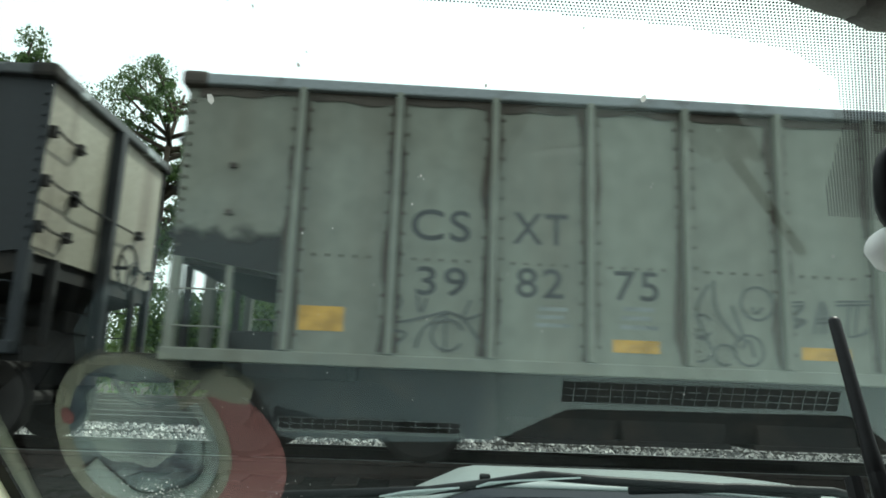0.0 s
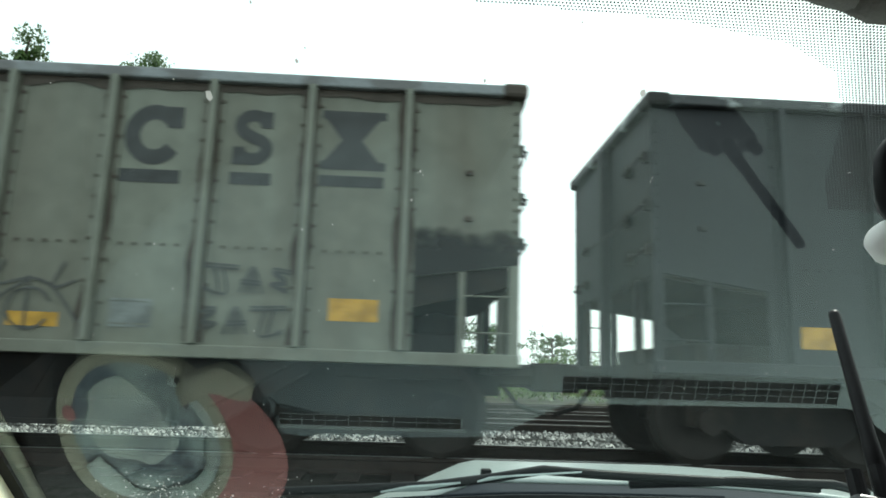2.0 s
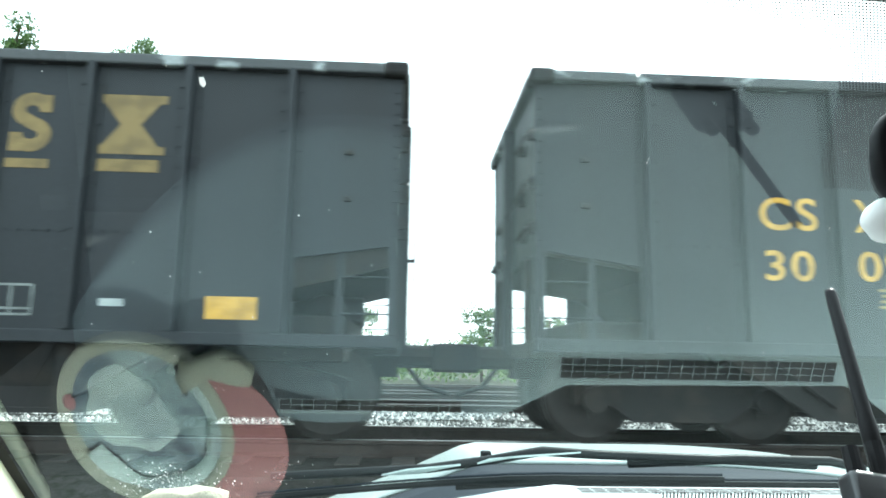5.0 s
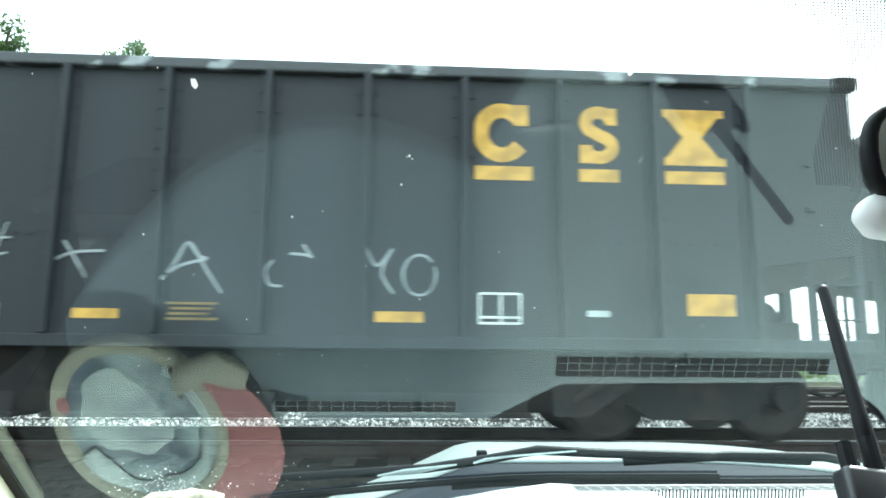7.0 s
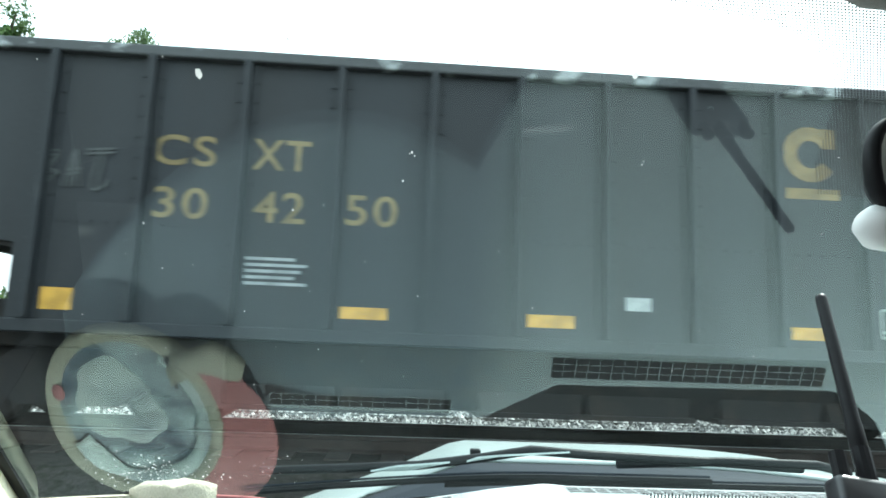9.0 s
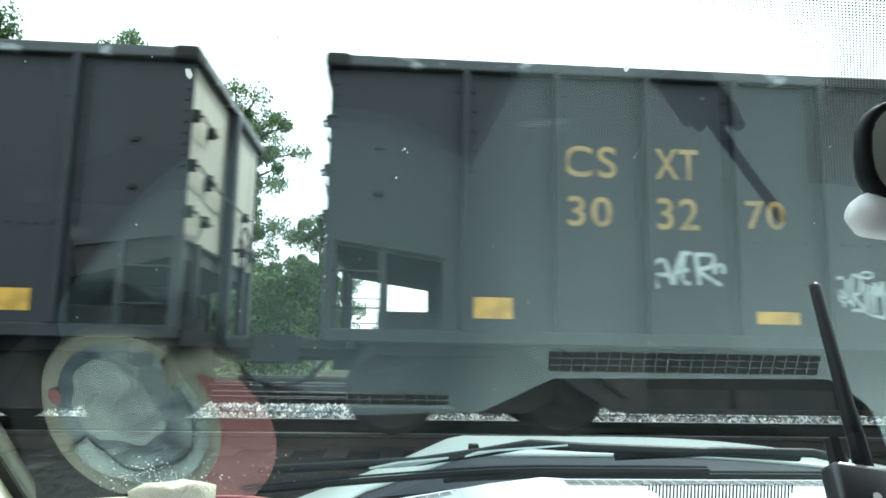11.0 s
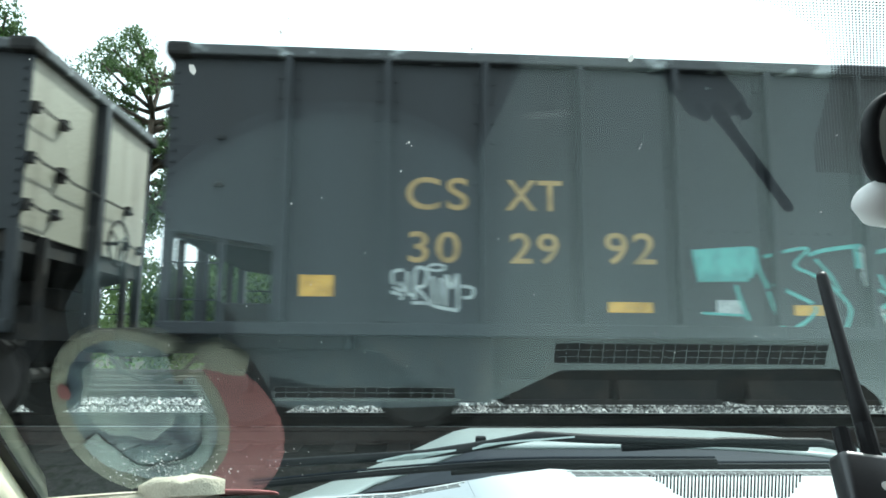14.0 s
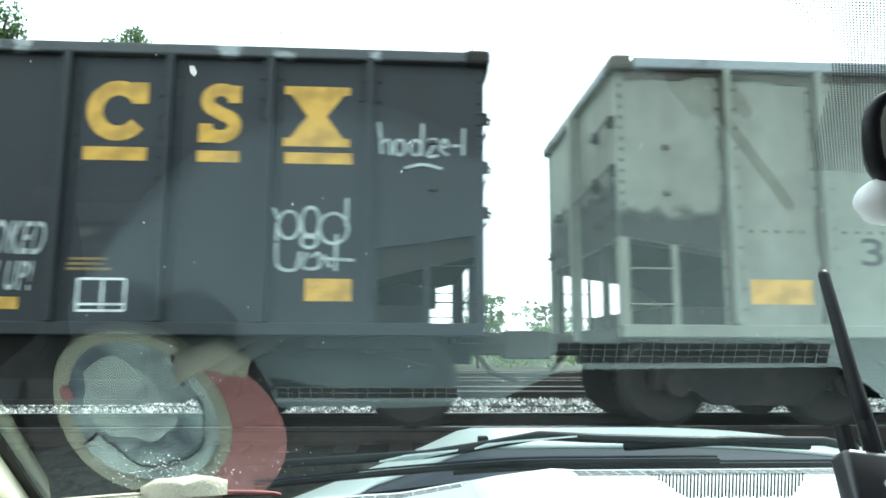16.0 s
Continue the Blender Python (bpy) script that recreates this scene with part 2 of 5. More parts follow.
def track(mid, ties):
    t = tagged(new("track"), "railway track with shiny worn rails on wooden ties", "railway track", "tracks", "structure")
    tie_mesh = mesh_of("tie", box(B(), -0.115, 0.115, mid - 1.3, mid + 1.3, -0.33, -0.155, 0.012), TIE_WOOD)
    for off in (-0.7535, 0.7535):
        rail = part("rail", prism(B(), [(mid + off + p[0], p[1]) for p in RAIL], "x", -90, 90), RAIL_RUST, t, "dark rusty rail")
        part("rail_head", box(B(), -90, 90, mid + off - 0.024, mid + off + 0.024, -0.002, 0.003), RAIL_STEEL, rail, "bright worn rail head")
    for k in range(ties):
        ob = part("tie", tie_mesh, None, t)
        ob.location = (-0.53 * ties / 2 + 0.53 * k, 0, 0)


ground()
stones()
for mid, ties in ((MID, 60), (13.7, 70), (17.9, 70), (23.2, 60)):
    track(mid, ties)


# ---- trees ----
def tree(name, label, x, y, height, spread, seed, leaves=38000, base=0.3, size=0.085, mat=None):
    rnd = random.Random(seed)
    t = tagged(new(name), label, "tree", "trees behind the tracks")
    t.location = (x, y, -0.36)
    bm = B()
    top = Vector((rnd.uniform(-0.6, 0.6), rnd.uniform(-0.6, 0.6), height * 0.86))
    trunk = [Vector((0, 0, 0)).lerp(top, k / 6) + Vector((rnd.uniform(-1, 1), rnd.uniform(-1, 1), 0)) * 0.02 * height * (k > 0) for k in range(7)]
    tube(bm, trunk, height * 0.02, 9, height * 0.004)
    clumps = []
    for k in range(60):
        h = rnd.uniform(base, 0.97)
        p = Vector((0, 0, 0)).lerp(top, h)
        a = rnd.uniform(0, 2 * math.pi)
        reach = spread * (0.2 + 0.8 * math.sin(math.pi * min(1, (1.02 - h) / (1.02 - base)) ** 0.7)) * rnd.uniform(0.45, 1.0)
        e = p + Vector((math.cos(a) * reach, math.sin(a) * reach, height * rnd.uniform(0.0, 0.10)))
        m = p.lerp(e, 0.5) + Vector((0, 0, height * rnd.uniform(-0.01, 0.03)))
        tube(bm, [p, m, e], height * 0.007, 6, height * 0.002)
        clumps += [(e, rnd.uniform(0.3, 1.0) * spread * 0.25), (m, rnd.uniform(0.2, 0.6) * spread * 0.2)]
    part("trunk", bm, BARK, t, smooth=True)
    vs, fs = [], []
    for _ in range(leaves):
        c, r = rnd.choice(clumps)
        d = Vector((rnd.gauss(0, 1), rnd.gauss(0, 1), rnd.gauss(0, 0.7)))
        d = d.normalized() * r * rnd.random() ** 0.4
        u = Vector((rnd.gauss(0, 1), rnd.gauss(0, 1), rnd.gauss(0, 1))).normalized()
        w = u.orthogonal().normalized()
        s = size * rnd.uniform(0.6, 1.4)
        q, k = c + d, len(vs)
        vs += [q - u * s, q + w * s * 0.45, q + u * s, q - w * s * 0.45]
        fs.append((k, k + 1, k + 2, k + 3))
    me = bpy.data.meshes.new("crown")
    me.from_pydata(vs, [], fs)
    me.materials.append(mat or LEAF)
    part("crown", me, None, t)


def undergrowth(name, label, x0, x1, y0, y1, h0, h1, count, seed, mat):
    """Bushes as one mass of leaves with an uneven top."""
    rnd = random.Random(seed)
    vs, fs = [], []
    for _ in range(count):
        x, y = rnd.uniform(x0, x1), rnd.uniform(y0, y1)
        n1 = noise.noise((x * 0.35, y * 0.35, seed)) + 0.5 * noise.noise((x * 1.3, y * 1.3, seed))
        top = h0 + (h1 - h0) * min(1, max(0, 0.5 + 0.9 * n1))
        q = Vector((x, y, -0.36 + top * rnd.random() ** 0.55))
        u = Vector((rnd.gauss(0, 1), rnd.gauss(0, 1), rnd.gauss(0, 1))).normalized()
        w, s, k = u.orthogonal().normalized(), rnd.uniform(0.07, 0.17), len(vs)
        vs += [q - u * s, q + w * s * 0.5, q + u * s, q - w * s * 0.5]
        fs.append((k, k + 1, k + 2, k + 3))
    me = bpy.data.meshes.new(name)
    me.from_pydata(vs, [], fs)
    me.materials.append(mat)
    tagged(new(name, me), label, "bushes", kind="stuff")


tree("tree", "tall leafy green tree with an airy crown", -7.2, 31, 14.0, 3.4, 1)
tree("tree", "tall leafy green tree beside the tracks", -12.5, 32, 17.2, 4.5, 2)
tree("tree", "tall narrow tree with a ragged top", -18.6, 31, 18.0, 3.2, 3)
tree("tree", "dark leafy tree with a broad crown", -24.0, 34, 15.0, 4.0, 4)
tree("tree", "small dense backlit tree with hanging foliage", -3.5, 30, 7.4, 2.3, 5, 34000, 0.12)
tree("tree", "low rounded tree in the distance", 4.2, 38, 4.6, 1.9, 6, 5000, 0.2)
tree("tree", "low distant tree behind the tracks", 9.0, 42, 4.4, 1.9, 7, 4500, 0.2)
undergrowth("undergrowth", "dense green bushes under the trees", -45, -3.5, 28, 35, 1.5, 5.5, 40000, 3, BUSH_LEAF)
undergrowth("thicket", "tall dark thicket below the trees", -10.6, -3.3, 28, 33, 3.0, 5.4, 22000, 8, LEAF)
undergrowth("hedge", "low sunlit bushes far behind the tracks", -4, 40, 37, 44, 0.8, 3.0, 26000, 4, BUSH_LEAF)
undergrowth("far_woods", "far belt of woods along the horizon", -120, 140, 95, 110, 2.5, 6.0, 26000, 5, LEAF)

# ---- hopper cars ----
WIDE = 3.1
SILL, TOP = 0.98, 3.68
PANELS = 14
HALF = WIDE / 2
CUT_END, CUT_IN = 1.88, 1.72            # height of the openings in the end panels


def wheelset(parent, x, z=0.457):
    ob = part("wheelset", B(), WHEEL_STEEL, parent)
    bm = B()
    prof = [(0.0, 0.10), (0.0, 0.40), (0.02, 0.457), (0.10, 0.45), (0.11, 0.485), (0.135, 0.485), (0.135, 0.40), (0.10, 0.34), (0.09, 0.14), (0.13, 0.10)]
    for sgn in (-1, 1):
        rings = []
        for k in range(28):
            a = 2 * math.pi * k / 28
            rings.append([bm.verts.new((r * math.cos(a), sgn * (0.84 - w), r * math.sin(a))) for w, r in prof])
        for k in range(28):
            p, q = rings[k], rings[(k + 1) % 28]
            for i in range(len(prof) - 1):
                bm.faces.new((p[i], p[i + 1], q[i + 1], q[i]))
    tube(bm, [(0, -1.05, 0), (0, 1.05, 0)], 0.085, 12)
    box(bm, -0.2, 0.2, -0.86, -0.84, -0.03, 0.03)
    bmesh.ops.recalc_face_normals(bm, faces=bm.faces)
    bm.to_mesh(ob.data)
    bm.free()
    ob.location = (x, 0, z)
    return ob


def truck(parent, x):
    t = part("truck", B(), UNDER, parent)
    bm = B()
    for s in (-1, 1):
        y0, y1 = sorted((s * 0.93, s * 1.09))
        prism(bm, [(-1.08, 0.62), (-1.08, 0.40), (-0.72, 0.40), (-0.48, 0.24), (0.48, 0.24), (0.72, 0.40), (1.08, 0.40), (1.08, 0.62), (0.8, 0.68), (0.35, 0.78), (-0.35, 0.78), (-0.8, 0.68)], "y", y0, y1)
        for bx in (-0.875, 0.875):
            tube(bm, [(bx, s * 1.08, 0.457), (bx, s * 1.2, 0.457)], 0.13, 14)
        for bx in (-0.14, 0, 0.14):
            tube(bm, [(bx, s * 1.0, 0.3), (bx, s * 1.0, 0.56)], 0.06, 8)
    box(bm, -0.2, 0.2, -1.08, 1.08, 0.5, 0.72)
    for bx in (-0.42, 0.42):
        box(bm, bx - 0.05, bx + 0.05, -0.8, 0.8, 0.36, 0.48)
    bm.to_mesh(t.data)
    bm.free()
    t.location.x = x
    for wx in (-0.875, 0.875):
        wheelset(t, wx)
    return t


def side_outline(z0, b, first):
    return [(-b + first, z0), (b - first, z0), (b - first, CUT_IN), (b, CUT_END), (b, TOP - 0.1), (-b, TOP - 0.1), (-b, CUT_END), (-b + first, CUT_IN)]


def hopper_car(label, paint, chord, end, body, posts):
    """An open-top coal hopper. Its middle on the rail top is the origin; the near side looks to -y."""
    car = tagged(new("hopper_car"), label, "railway car", "hopper cars of the train")
    b = body / 2
    first = posts[0]
    post = mesh_of("side_post", prism(prism(B(), [(-0.032, -0.10), (0.032, -0.10), (0.032, 0.0), (-0.032, 0.0)], "z", SILL + 0.06, TOP - 0.1),
                                      [(-0.10, -0.012), (0.10, -0.012), (0.10, 0.0), (-0.10, 0.0)], "z", SILL + 0.06, TOP - 0.1), paint)
    rung = mesh_of("grab_iron", tube(B(), [(0, 0.02, 0), (0, -0.09, 0), (0.42, -0.09, 0), (0.42, 0.02, 0)], 0.009, 6), paint)
    for s in (-1, 1):
        y0, y1 = sorted((s * HALF, s * (HALF - 0.03)))
        bm = B()
        prism(bm, side_outline(SILL + 0.04, b, min(first, 1.12)), "y", y0, y1)
        part("side_sheet", bm, paint, car)
        # rivets along the lap and beside the posts
        bm = B()
        for k in range(1, PANELS):
            x = -b + posts[k - 1]
            for sx in (-0.085, 0.085):
                for z in np.arange(SILL + 0.2, TOP - 0.2, 0.2):
                    box(bm, x + sx - 0.014, x + sx + 0.014, s * HALF - (0.026 if s < 0 else 0), s * HALF + (0.026 if s > 0 else 0), z - 0.014, z + 0.014)
            # strip beside the post, its shadow line painted on pale cars
            box(bm, x - 0.062, x - 0.034, s * HALF - (0.014 if s < 0 else 0), s * HALF + (0.014 if s > 0 else 0), SILL + 0.06, TOP - 0.12)
            if k < PANELS - 1:
                for q in np.arange(0.2, posts[k] - posts[k - 1] - 0.1, 0.13):
                    box(bm, x + q - 0.014, x + q + 0.014, s * HALF - (0.014 if s < 0 else 0), s * HALF + (0.014 if s > 0 else 0), 1.93, 1.958)
        for sx in (-1, 1):
            for z in np.arange(CUT_END + 0.1, TOP - 0.2, 0.11):
                box(bm, sx * (b - 0.05) - 0.014, sx * (b - 0.05) + 0.014, s * HALF - (0.02 if s < 0 else 0), s * HALF + (0.02 if s > 0 else 0), z - 0.014, z + 0.014)
        tagged(part("rivet_rows", bm, RUST_AND_SHADE if paint is PALE_PAINT else paint, car), kind="stuff")
        if paint is PALE_PAINT:      # rust run down beside the posts, with shadow painted there and under the chord
            bm, rnd = B(), random.Random(17 + s)
            for k in range(1, PANELS):
                x = -b + posts[k - 1]
                for side, reach in ((-1, 0.115), (1, 0.075)):
                    last = None
                    for z in np.arange(SILL + 0.07, TOP - 0.11, 0.12):
                        w = 0.036 + reach * max(0.08, 0.45 + 0.8 * noise.noise(Vector((x * 3, z * 1.7, side * 5)))) * rnd.uniform(0.8, 1.1)
                        row = [bm.verts.new((x + side * d, s * (HALF + 0.0152), z)) for d in (0.034, w)]
                        if last:
                            bm.faces.new((last[0], last[1], row[1], row[0]))
                        last = row
            last = None
            for x in np.arange(-b + 0.1, b - 0.05, 0.09):
                drop = 0.05 + 0.07 * max(0.0, 0.5 + noise.noise(Vector((x * 2.3, s, 1))))
                row = [bm.verts.new((x, s * (HALF + 0.0135), z)) for z in (TOP - 0.113, TOP - 0.113 - drop)]
                if last:
                    bm.faces.new((last[0], last[1], row[1], row[0]))
                last = row
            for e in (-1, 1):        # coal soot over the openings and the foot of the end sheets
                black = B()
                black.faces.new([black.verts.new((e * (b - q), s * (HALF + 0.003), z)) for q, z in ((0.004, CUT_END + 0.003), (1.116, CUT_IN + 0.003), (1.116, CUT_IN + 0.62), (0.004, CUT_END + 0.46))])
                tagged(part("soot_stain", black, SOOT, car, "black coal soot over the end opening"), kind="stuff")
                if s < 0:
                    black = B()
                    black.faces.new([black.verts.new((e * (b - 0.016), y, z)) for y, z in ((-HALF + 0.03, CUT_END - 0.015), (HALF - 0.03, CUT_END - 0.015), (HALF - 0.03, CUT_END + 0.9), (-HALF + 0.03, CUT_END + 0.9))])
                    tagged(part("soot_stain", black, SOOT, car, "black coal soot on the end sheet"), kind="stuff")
            tagged(part("rust_stain", bm, RUST_AND_SHADE, car, "brown rust down the side with painted shade under the chord"), kind="stuff")
        for k in range(1, PANELS):
            ob = part("side_post", post, None, car)
            ob.location = (-b + posts[k - 1], s * HALF, 0)
            ob.rotation_euler.z = 0 if s < 0 else math.pi
        y0, y1 = sorted((s * (HALF + 0.085), s * (HALF - 0.12)))
        part("top_chord", box(B(), -b - 0.03, b + 0.03, y0, y1, TOP - 0.115, TOP, 0.02), chord, car)
        y0, y1 = sorted((s * (HALF + 0.07), s * (HALF - 0.10)))
        part("side_sill", box(B(), -b, b, y0, y1, SILL - 0.07, SILL + 0.05, 0.012), paint, car)
        # lower hopper sides, sloping inwards under the sill
        bm = B()
        lo, hi = s * (HALF - 0.55), s * (HALF - 0.06)
        prism(bm, [(hi, SILL - 0.02), (hi - s * 0.04, SILL - 0.02), (lo - s * 0.04, 0.3), (lo, 0.3)], "x", -b + 3.0, b - 3.0)
        # shade below the sill is put into this colour, on pale cars too
        part("hopper_side", bm, UNDER, car)
        for e in (-1, 1):
            # end panel: corner post, middle post and grab irons
            x0, x1 = sorted((e * b, e * (b - 0.10)))
            y0, y1 = sorted((s * HALF, s * (HALF - 0.1)))
            part("corner_post", box(B(), x0, x1, y0, y1, SILL - 0.05, CUT_END, 0.008), paint, car)
            xm = e * (b - 0.55)
            y0, y1 = sorted((s * HALF, s * (HALF - 0.04)))
            part("ladder_rail", box(B(), xm - 0.03, xm + 0.03, y0, y1, SILL, CUT_IN + 0.1), paint, car)
            for z in (1.22, 1.56):
                ob = part("grab_iron", rung, None, car)
                ob.location = (e * (b - 0.31) - 0.21, s * HALF, z)
                ob.rotation_euler.z = 0 if s < 0 else math.pi
                if s > 0:
                    ob.location.x += 0.42
            for z in (2.32, 2.78):
                part("bracket", box(B(), e * (b - 0.5) - 0.04, e * (b - 0.5) + 0.03, min(s * HALF, s * (HALF + 0.03)), max(s * HALF, s * (HALF + 0.03)), z - 0.03, z + 0.02, 0.008), RUST_AND_SHADE if paint is PALE_PAINT else UNDER, car)
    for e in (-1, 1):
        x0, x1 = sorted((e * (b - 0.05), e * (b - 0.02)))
        # sunlit +x end painted paler, shaded end keeps the body paint
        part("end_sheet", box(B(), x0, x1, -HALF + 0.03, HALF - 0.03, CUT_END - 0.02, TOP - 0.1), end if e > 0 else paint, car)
        x0, x1 = sorted((e * (b - 0.1), e * (b + 0.07)))
        part("end_chord", box(B(), x0, x1, -HALF + 0.125, HALF - 0.125, TOP - 0.115, TOP - 0.004, 0.02), chord, car)
        x0, x1 = sorted((e * (b - 0.02), e * (b + 0.10)))
        part("end_post", box(B(), x0, x1, -0.12, 0.02, SILL - 0.1, TOP - 0.115, 0.01), paint, car)
        for yp in (-1.02, 0.98):
            x0, x1 = sorted((e * (b - 0.06), e * (b + 0.02)))
            part("end_strut", box(B(), x0, x1, yp - 0.04, yp + 0.04, SILL - 0.1, CUT_END - 0.022, 0.008), UNDER, car)
        for s in (-1, 1):
            x0, x1 = sorted((e * (b - 0.20), e * (b + 0.06)))
            y0, y1 = sorted((s * (HALF + 0.10), s * (HALF - 0.16)))
            part("corner_cap", box(B(), x0, x1, y0, y1, TOP - 0.13, TOP + 0.02, 0.04), RUST_AND_SHADE if paint is PALE_PAINT else UNDER, car)
        part("end_beam", box(B(), min(e * (b - 0.25), e * (b + 0.02)), max(e * (b - 0.25), e * (b + 0.02)), -HALF + 0.11, HALF - 0.11, SILL - 0.13, SILL + 0.02), UNDER, car)
        # floor that slopes down from the end to the hopper
        bm = B()
        prism(bm, [(e * (b - 0.06), CUT_END), (e * (b - 0.06), CUT_END - (0.05 if e < 0 else 0.2)), (e * (b - 1.2), CUT_IN - (0.06 if e < 0 else 0.32)), (e * (b - 2.9), 0.42), (e * (b - 2.9), 0.47), (e * (b - 1.2), CUT_IN)], "y", -HALF + 0.04, HALF - 0.04)
        part("slope_sheet", bm, UNDER, car)
        for s in (-1, 1):
            y0, y1 = sorted((s * (HALF - 0.09), s * (HALF - 0.12)))
            bm = B()
            prism(bm, [(e * (b - 1.75), SILL - 0.03), (e * (b - 3.1), SILL - 0.03), (e * (b - 3.1), 0.3), (e * (b - 2.75), 0.3)], "y", y0, y1)
            part("side_gusset", bm, UNDER, car)
        # stirrup, hoses and a brake wheel at one end
        part("coupler", tube(B(), [(e * (b - 0.3), 0, 0.85), (e * (b + 0.45), 0, 0.85)], 0.13, 8), UNDER, car)
        bm = B()
        box(bm, min(e * (b + 0.38), e * (b + 0.68)), max(e * (b + 0.38), e * (b + 0.68)), -0.19, 0.19, 0.68, 1.0, 0.03)
        part("coupler_head", bm, UNDER, car)
        part("air_hose", tube(B(), [(e * (b + 0.1), 0.35, 0.75), (e * (b + 0.3), 0.3, 0.5), (e * (b + 0.6), 0.2, 0.42)], 0.03, 6), UNDER, car)
        for y, z, long in ((-HALF + 0.08, 2.1, 0.55), (-HALF + 0.08, 2.55, 0.6), (-HALF + 0.1, 3.05, 0.55), (-HALF + 0.68, 2.5, 1.75), (0.9, 2.05, 0.45)):
            iron = tube(B(), [(e * (b - 0.02), y, z + 0.03), (e * (b + 0.08), y, z), (e * (b + 0.08), y + 0.12, z - 0.02), (e * (b + 0.08), y + long, z - 0.03), (e * (b - 0.02), y + long, z)], 0.013, 6)
            for q in (0.0, long):
                box(iron, min(e * (b - 0.03), e * (b + 0.05)), max(e * (b - 0.03), e * (b + 0.05)), y + q - 0.035, y + q + 0.035, z - 0.05, z + 0.06)
            part("end_grab_iron", iron, UNDER, car)
        x0, x1 = sorted((e * (b - 0.5), e * (b - 1.7)))
        part("bolster", box(B(), x0, x1, -1.25, 1.25, 0.78, 1.22, 0.02), UNDER, car)
        truck(car, e * (b - 1.55))
    bm = B()
    tube(bm, [(b + 0.16, 0.3 + 0.27 * math.cos(a), 2.0 + 0.27 * math.sin(a)) for a in np.linspace(0, 2 * math.pi, 17)], 0.018, 6)
    tube(bm, [(b, 0.3, 2.0), (b + 0.16, 0.3, 2.0)], 0.025, 6)
    for a in (0.5, 2.6, 4.7):
        tube(bm, [(b + 0.16, 0.3, 2.0), (b + 0.16, 0.3 + 0.27 * math.cos(a), 2.0 + 0.27 * math.sin(a))], 0.012, 5)
    part("brake_wheel", bm, UNDER, car)
    part("brake_reservoir", tube(B(), [(b - 0.75, -0.95, 1.26), (b - 0.75, 0.1, 1.26)], 0.2, 16), UNDER, car, smooth=True)
    part("brake_valve", box(B(), b - 1.25, b - 0.45, 0.25, 1.0, 1.2, 1.46, 0.03), UNDER, car)
    part("brake_cylinder", tube(B(), [(b - 1.2, -0.3, 1.36), (b - 0.4, -0.3, 1.36)], 0.13, 14), UNDER, car, smooth=True)
    # middle beam and the discharge chutes
    part("centre_sill", box(B(), -b, b, -0.2, 0.2, 0.62, 0.98), UNDER, car)
    for k in range(3):
        x = (k - 1) * 2.45
        for dx in (-0.55, 0.55):
            bm = B()
            prism(bm, [(x + dx - 0.55, 0.72), (x + dx + 0.55, 0.72), (x + dx + 0.5, 0.3), (x + dx - 0.5, 0.3)], "y", -1.15, 1.15)
            box(bm, x + dx - 0.56, x + dx + 0.56, -1.2, 1.2, 0.262, 0.31)
            part("discharge_chute", bm, UNDER, car)
    part("floor_sheet", box(B(), -b + 2.8, b - 2.8, -HALF + 0.5, HALF - 0.5, 0.42, 0.5), UNDER, car)
    return car


LONG, SHORT = 13.6, 13.1                # lengths of the bodies
EVEN = [1.12 + 0.947 * k for k in range(13)]            # posts, from the rear corner
UNEVEN = [1.32, 2.22, 3.12, 4.02, 4.92, 5.78, 6.64, 7.5, 8.36, 9.25, 10.13, 11.05, 12.03]
DARK_LABEL = "dark grey steel coal hopper car with yellow lettering"
pale = hopper_car("pale grey riveted steel coal hopper car with dark lettering", PALE_PAINT, PALE_CHORD, SUNLIT_PALE_END, LONG, EVEN)
dark = hopper_car(DARK_LABEL, DARK_PAINT, DARK_CHORD, SUNLIT_DARK_END, LONG, EVEN)
shorter = hopper_car("shorter dark grey coal hopper car with yellow lettering", DARK_PAINT, DARK_CHORD, SUNLIT_DARK_END, SHORT, UNEVEN)
here = pose(0, MID, 0)
train = [dark, pale, shorter, copy_thing(dark, here), copy_thing(shorter, here), copy_thing(shorter, here), copy_thing(dark, here), copy_thing(pale, here)]
LENGTH = [LONG, LONG, SHORT, LONG, SHORT, SHORT, LONG, LONG]
START = [-14.9, 0.0, 14.9, 29.3, 44.2, 58.6, 73.0, 87.9]     # rear corner of each car, from that of the second

# place of the second car's rear corner, second by second
RUN = [(0.0, -2.25), (1.5, -9.98), (3.0, -17.75), (4.2, -23.98), (7.0, -38.36), (8.0, -43.6), (8.7, -47.3), (11.3, -60.86), (12.5, -67.25), (13.2, -70.98), (16.0, -85.82)]


def run_at(t):
    for (a, p), (c, q) in zip(RUN, RUN[1:]):
        if t <= c:
            return p + (q - p) * (t - a) / (c - a)
    return RUN[-1][1]


def motions():
    for car, length, start in zip(train, LENGTH, START):
        walk(car, [(t, pose(x + start + length / 2, MID, 0)) for t, x in RUN])
        for ob in car.children_recursive:
            if ob.name.startswith("wheelset"):
                x, z = ob.location.x, ob.location.z
                walk(ob, [(i * 0.1, pose(x, 0, z, 0, math.degrees(run_at(i * 0.1) / 0.457) % 360, 0)) for i in range(161)])


# ---- paint marks on the sides ----
def paint_material(name, colour, rough=0.6, wear=0.35):
    dark = tuple(c * (1 - wear) for c in colour)
    return material(name, colour, rough, vary=0.3, scale=5, fine=50, tint=dark, patch=(0.45, 0.65))


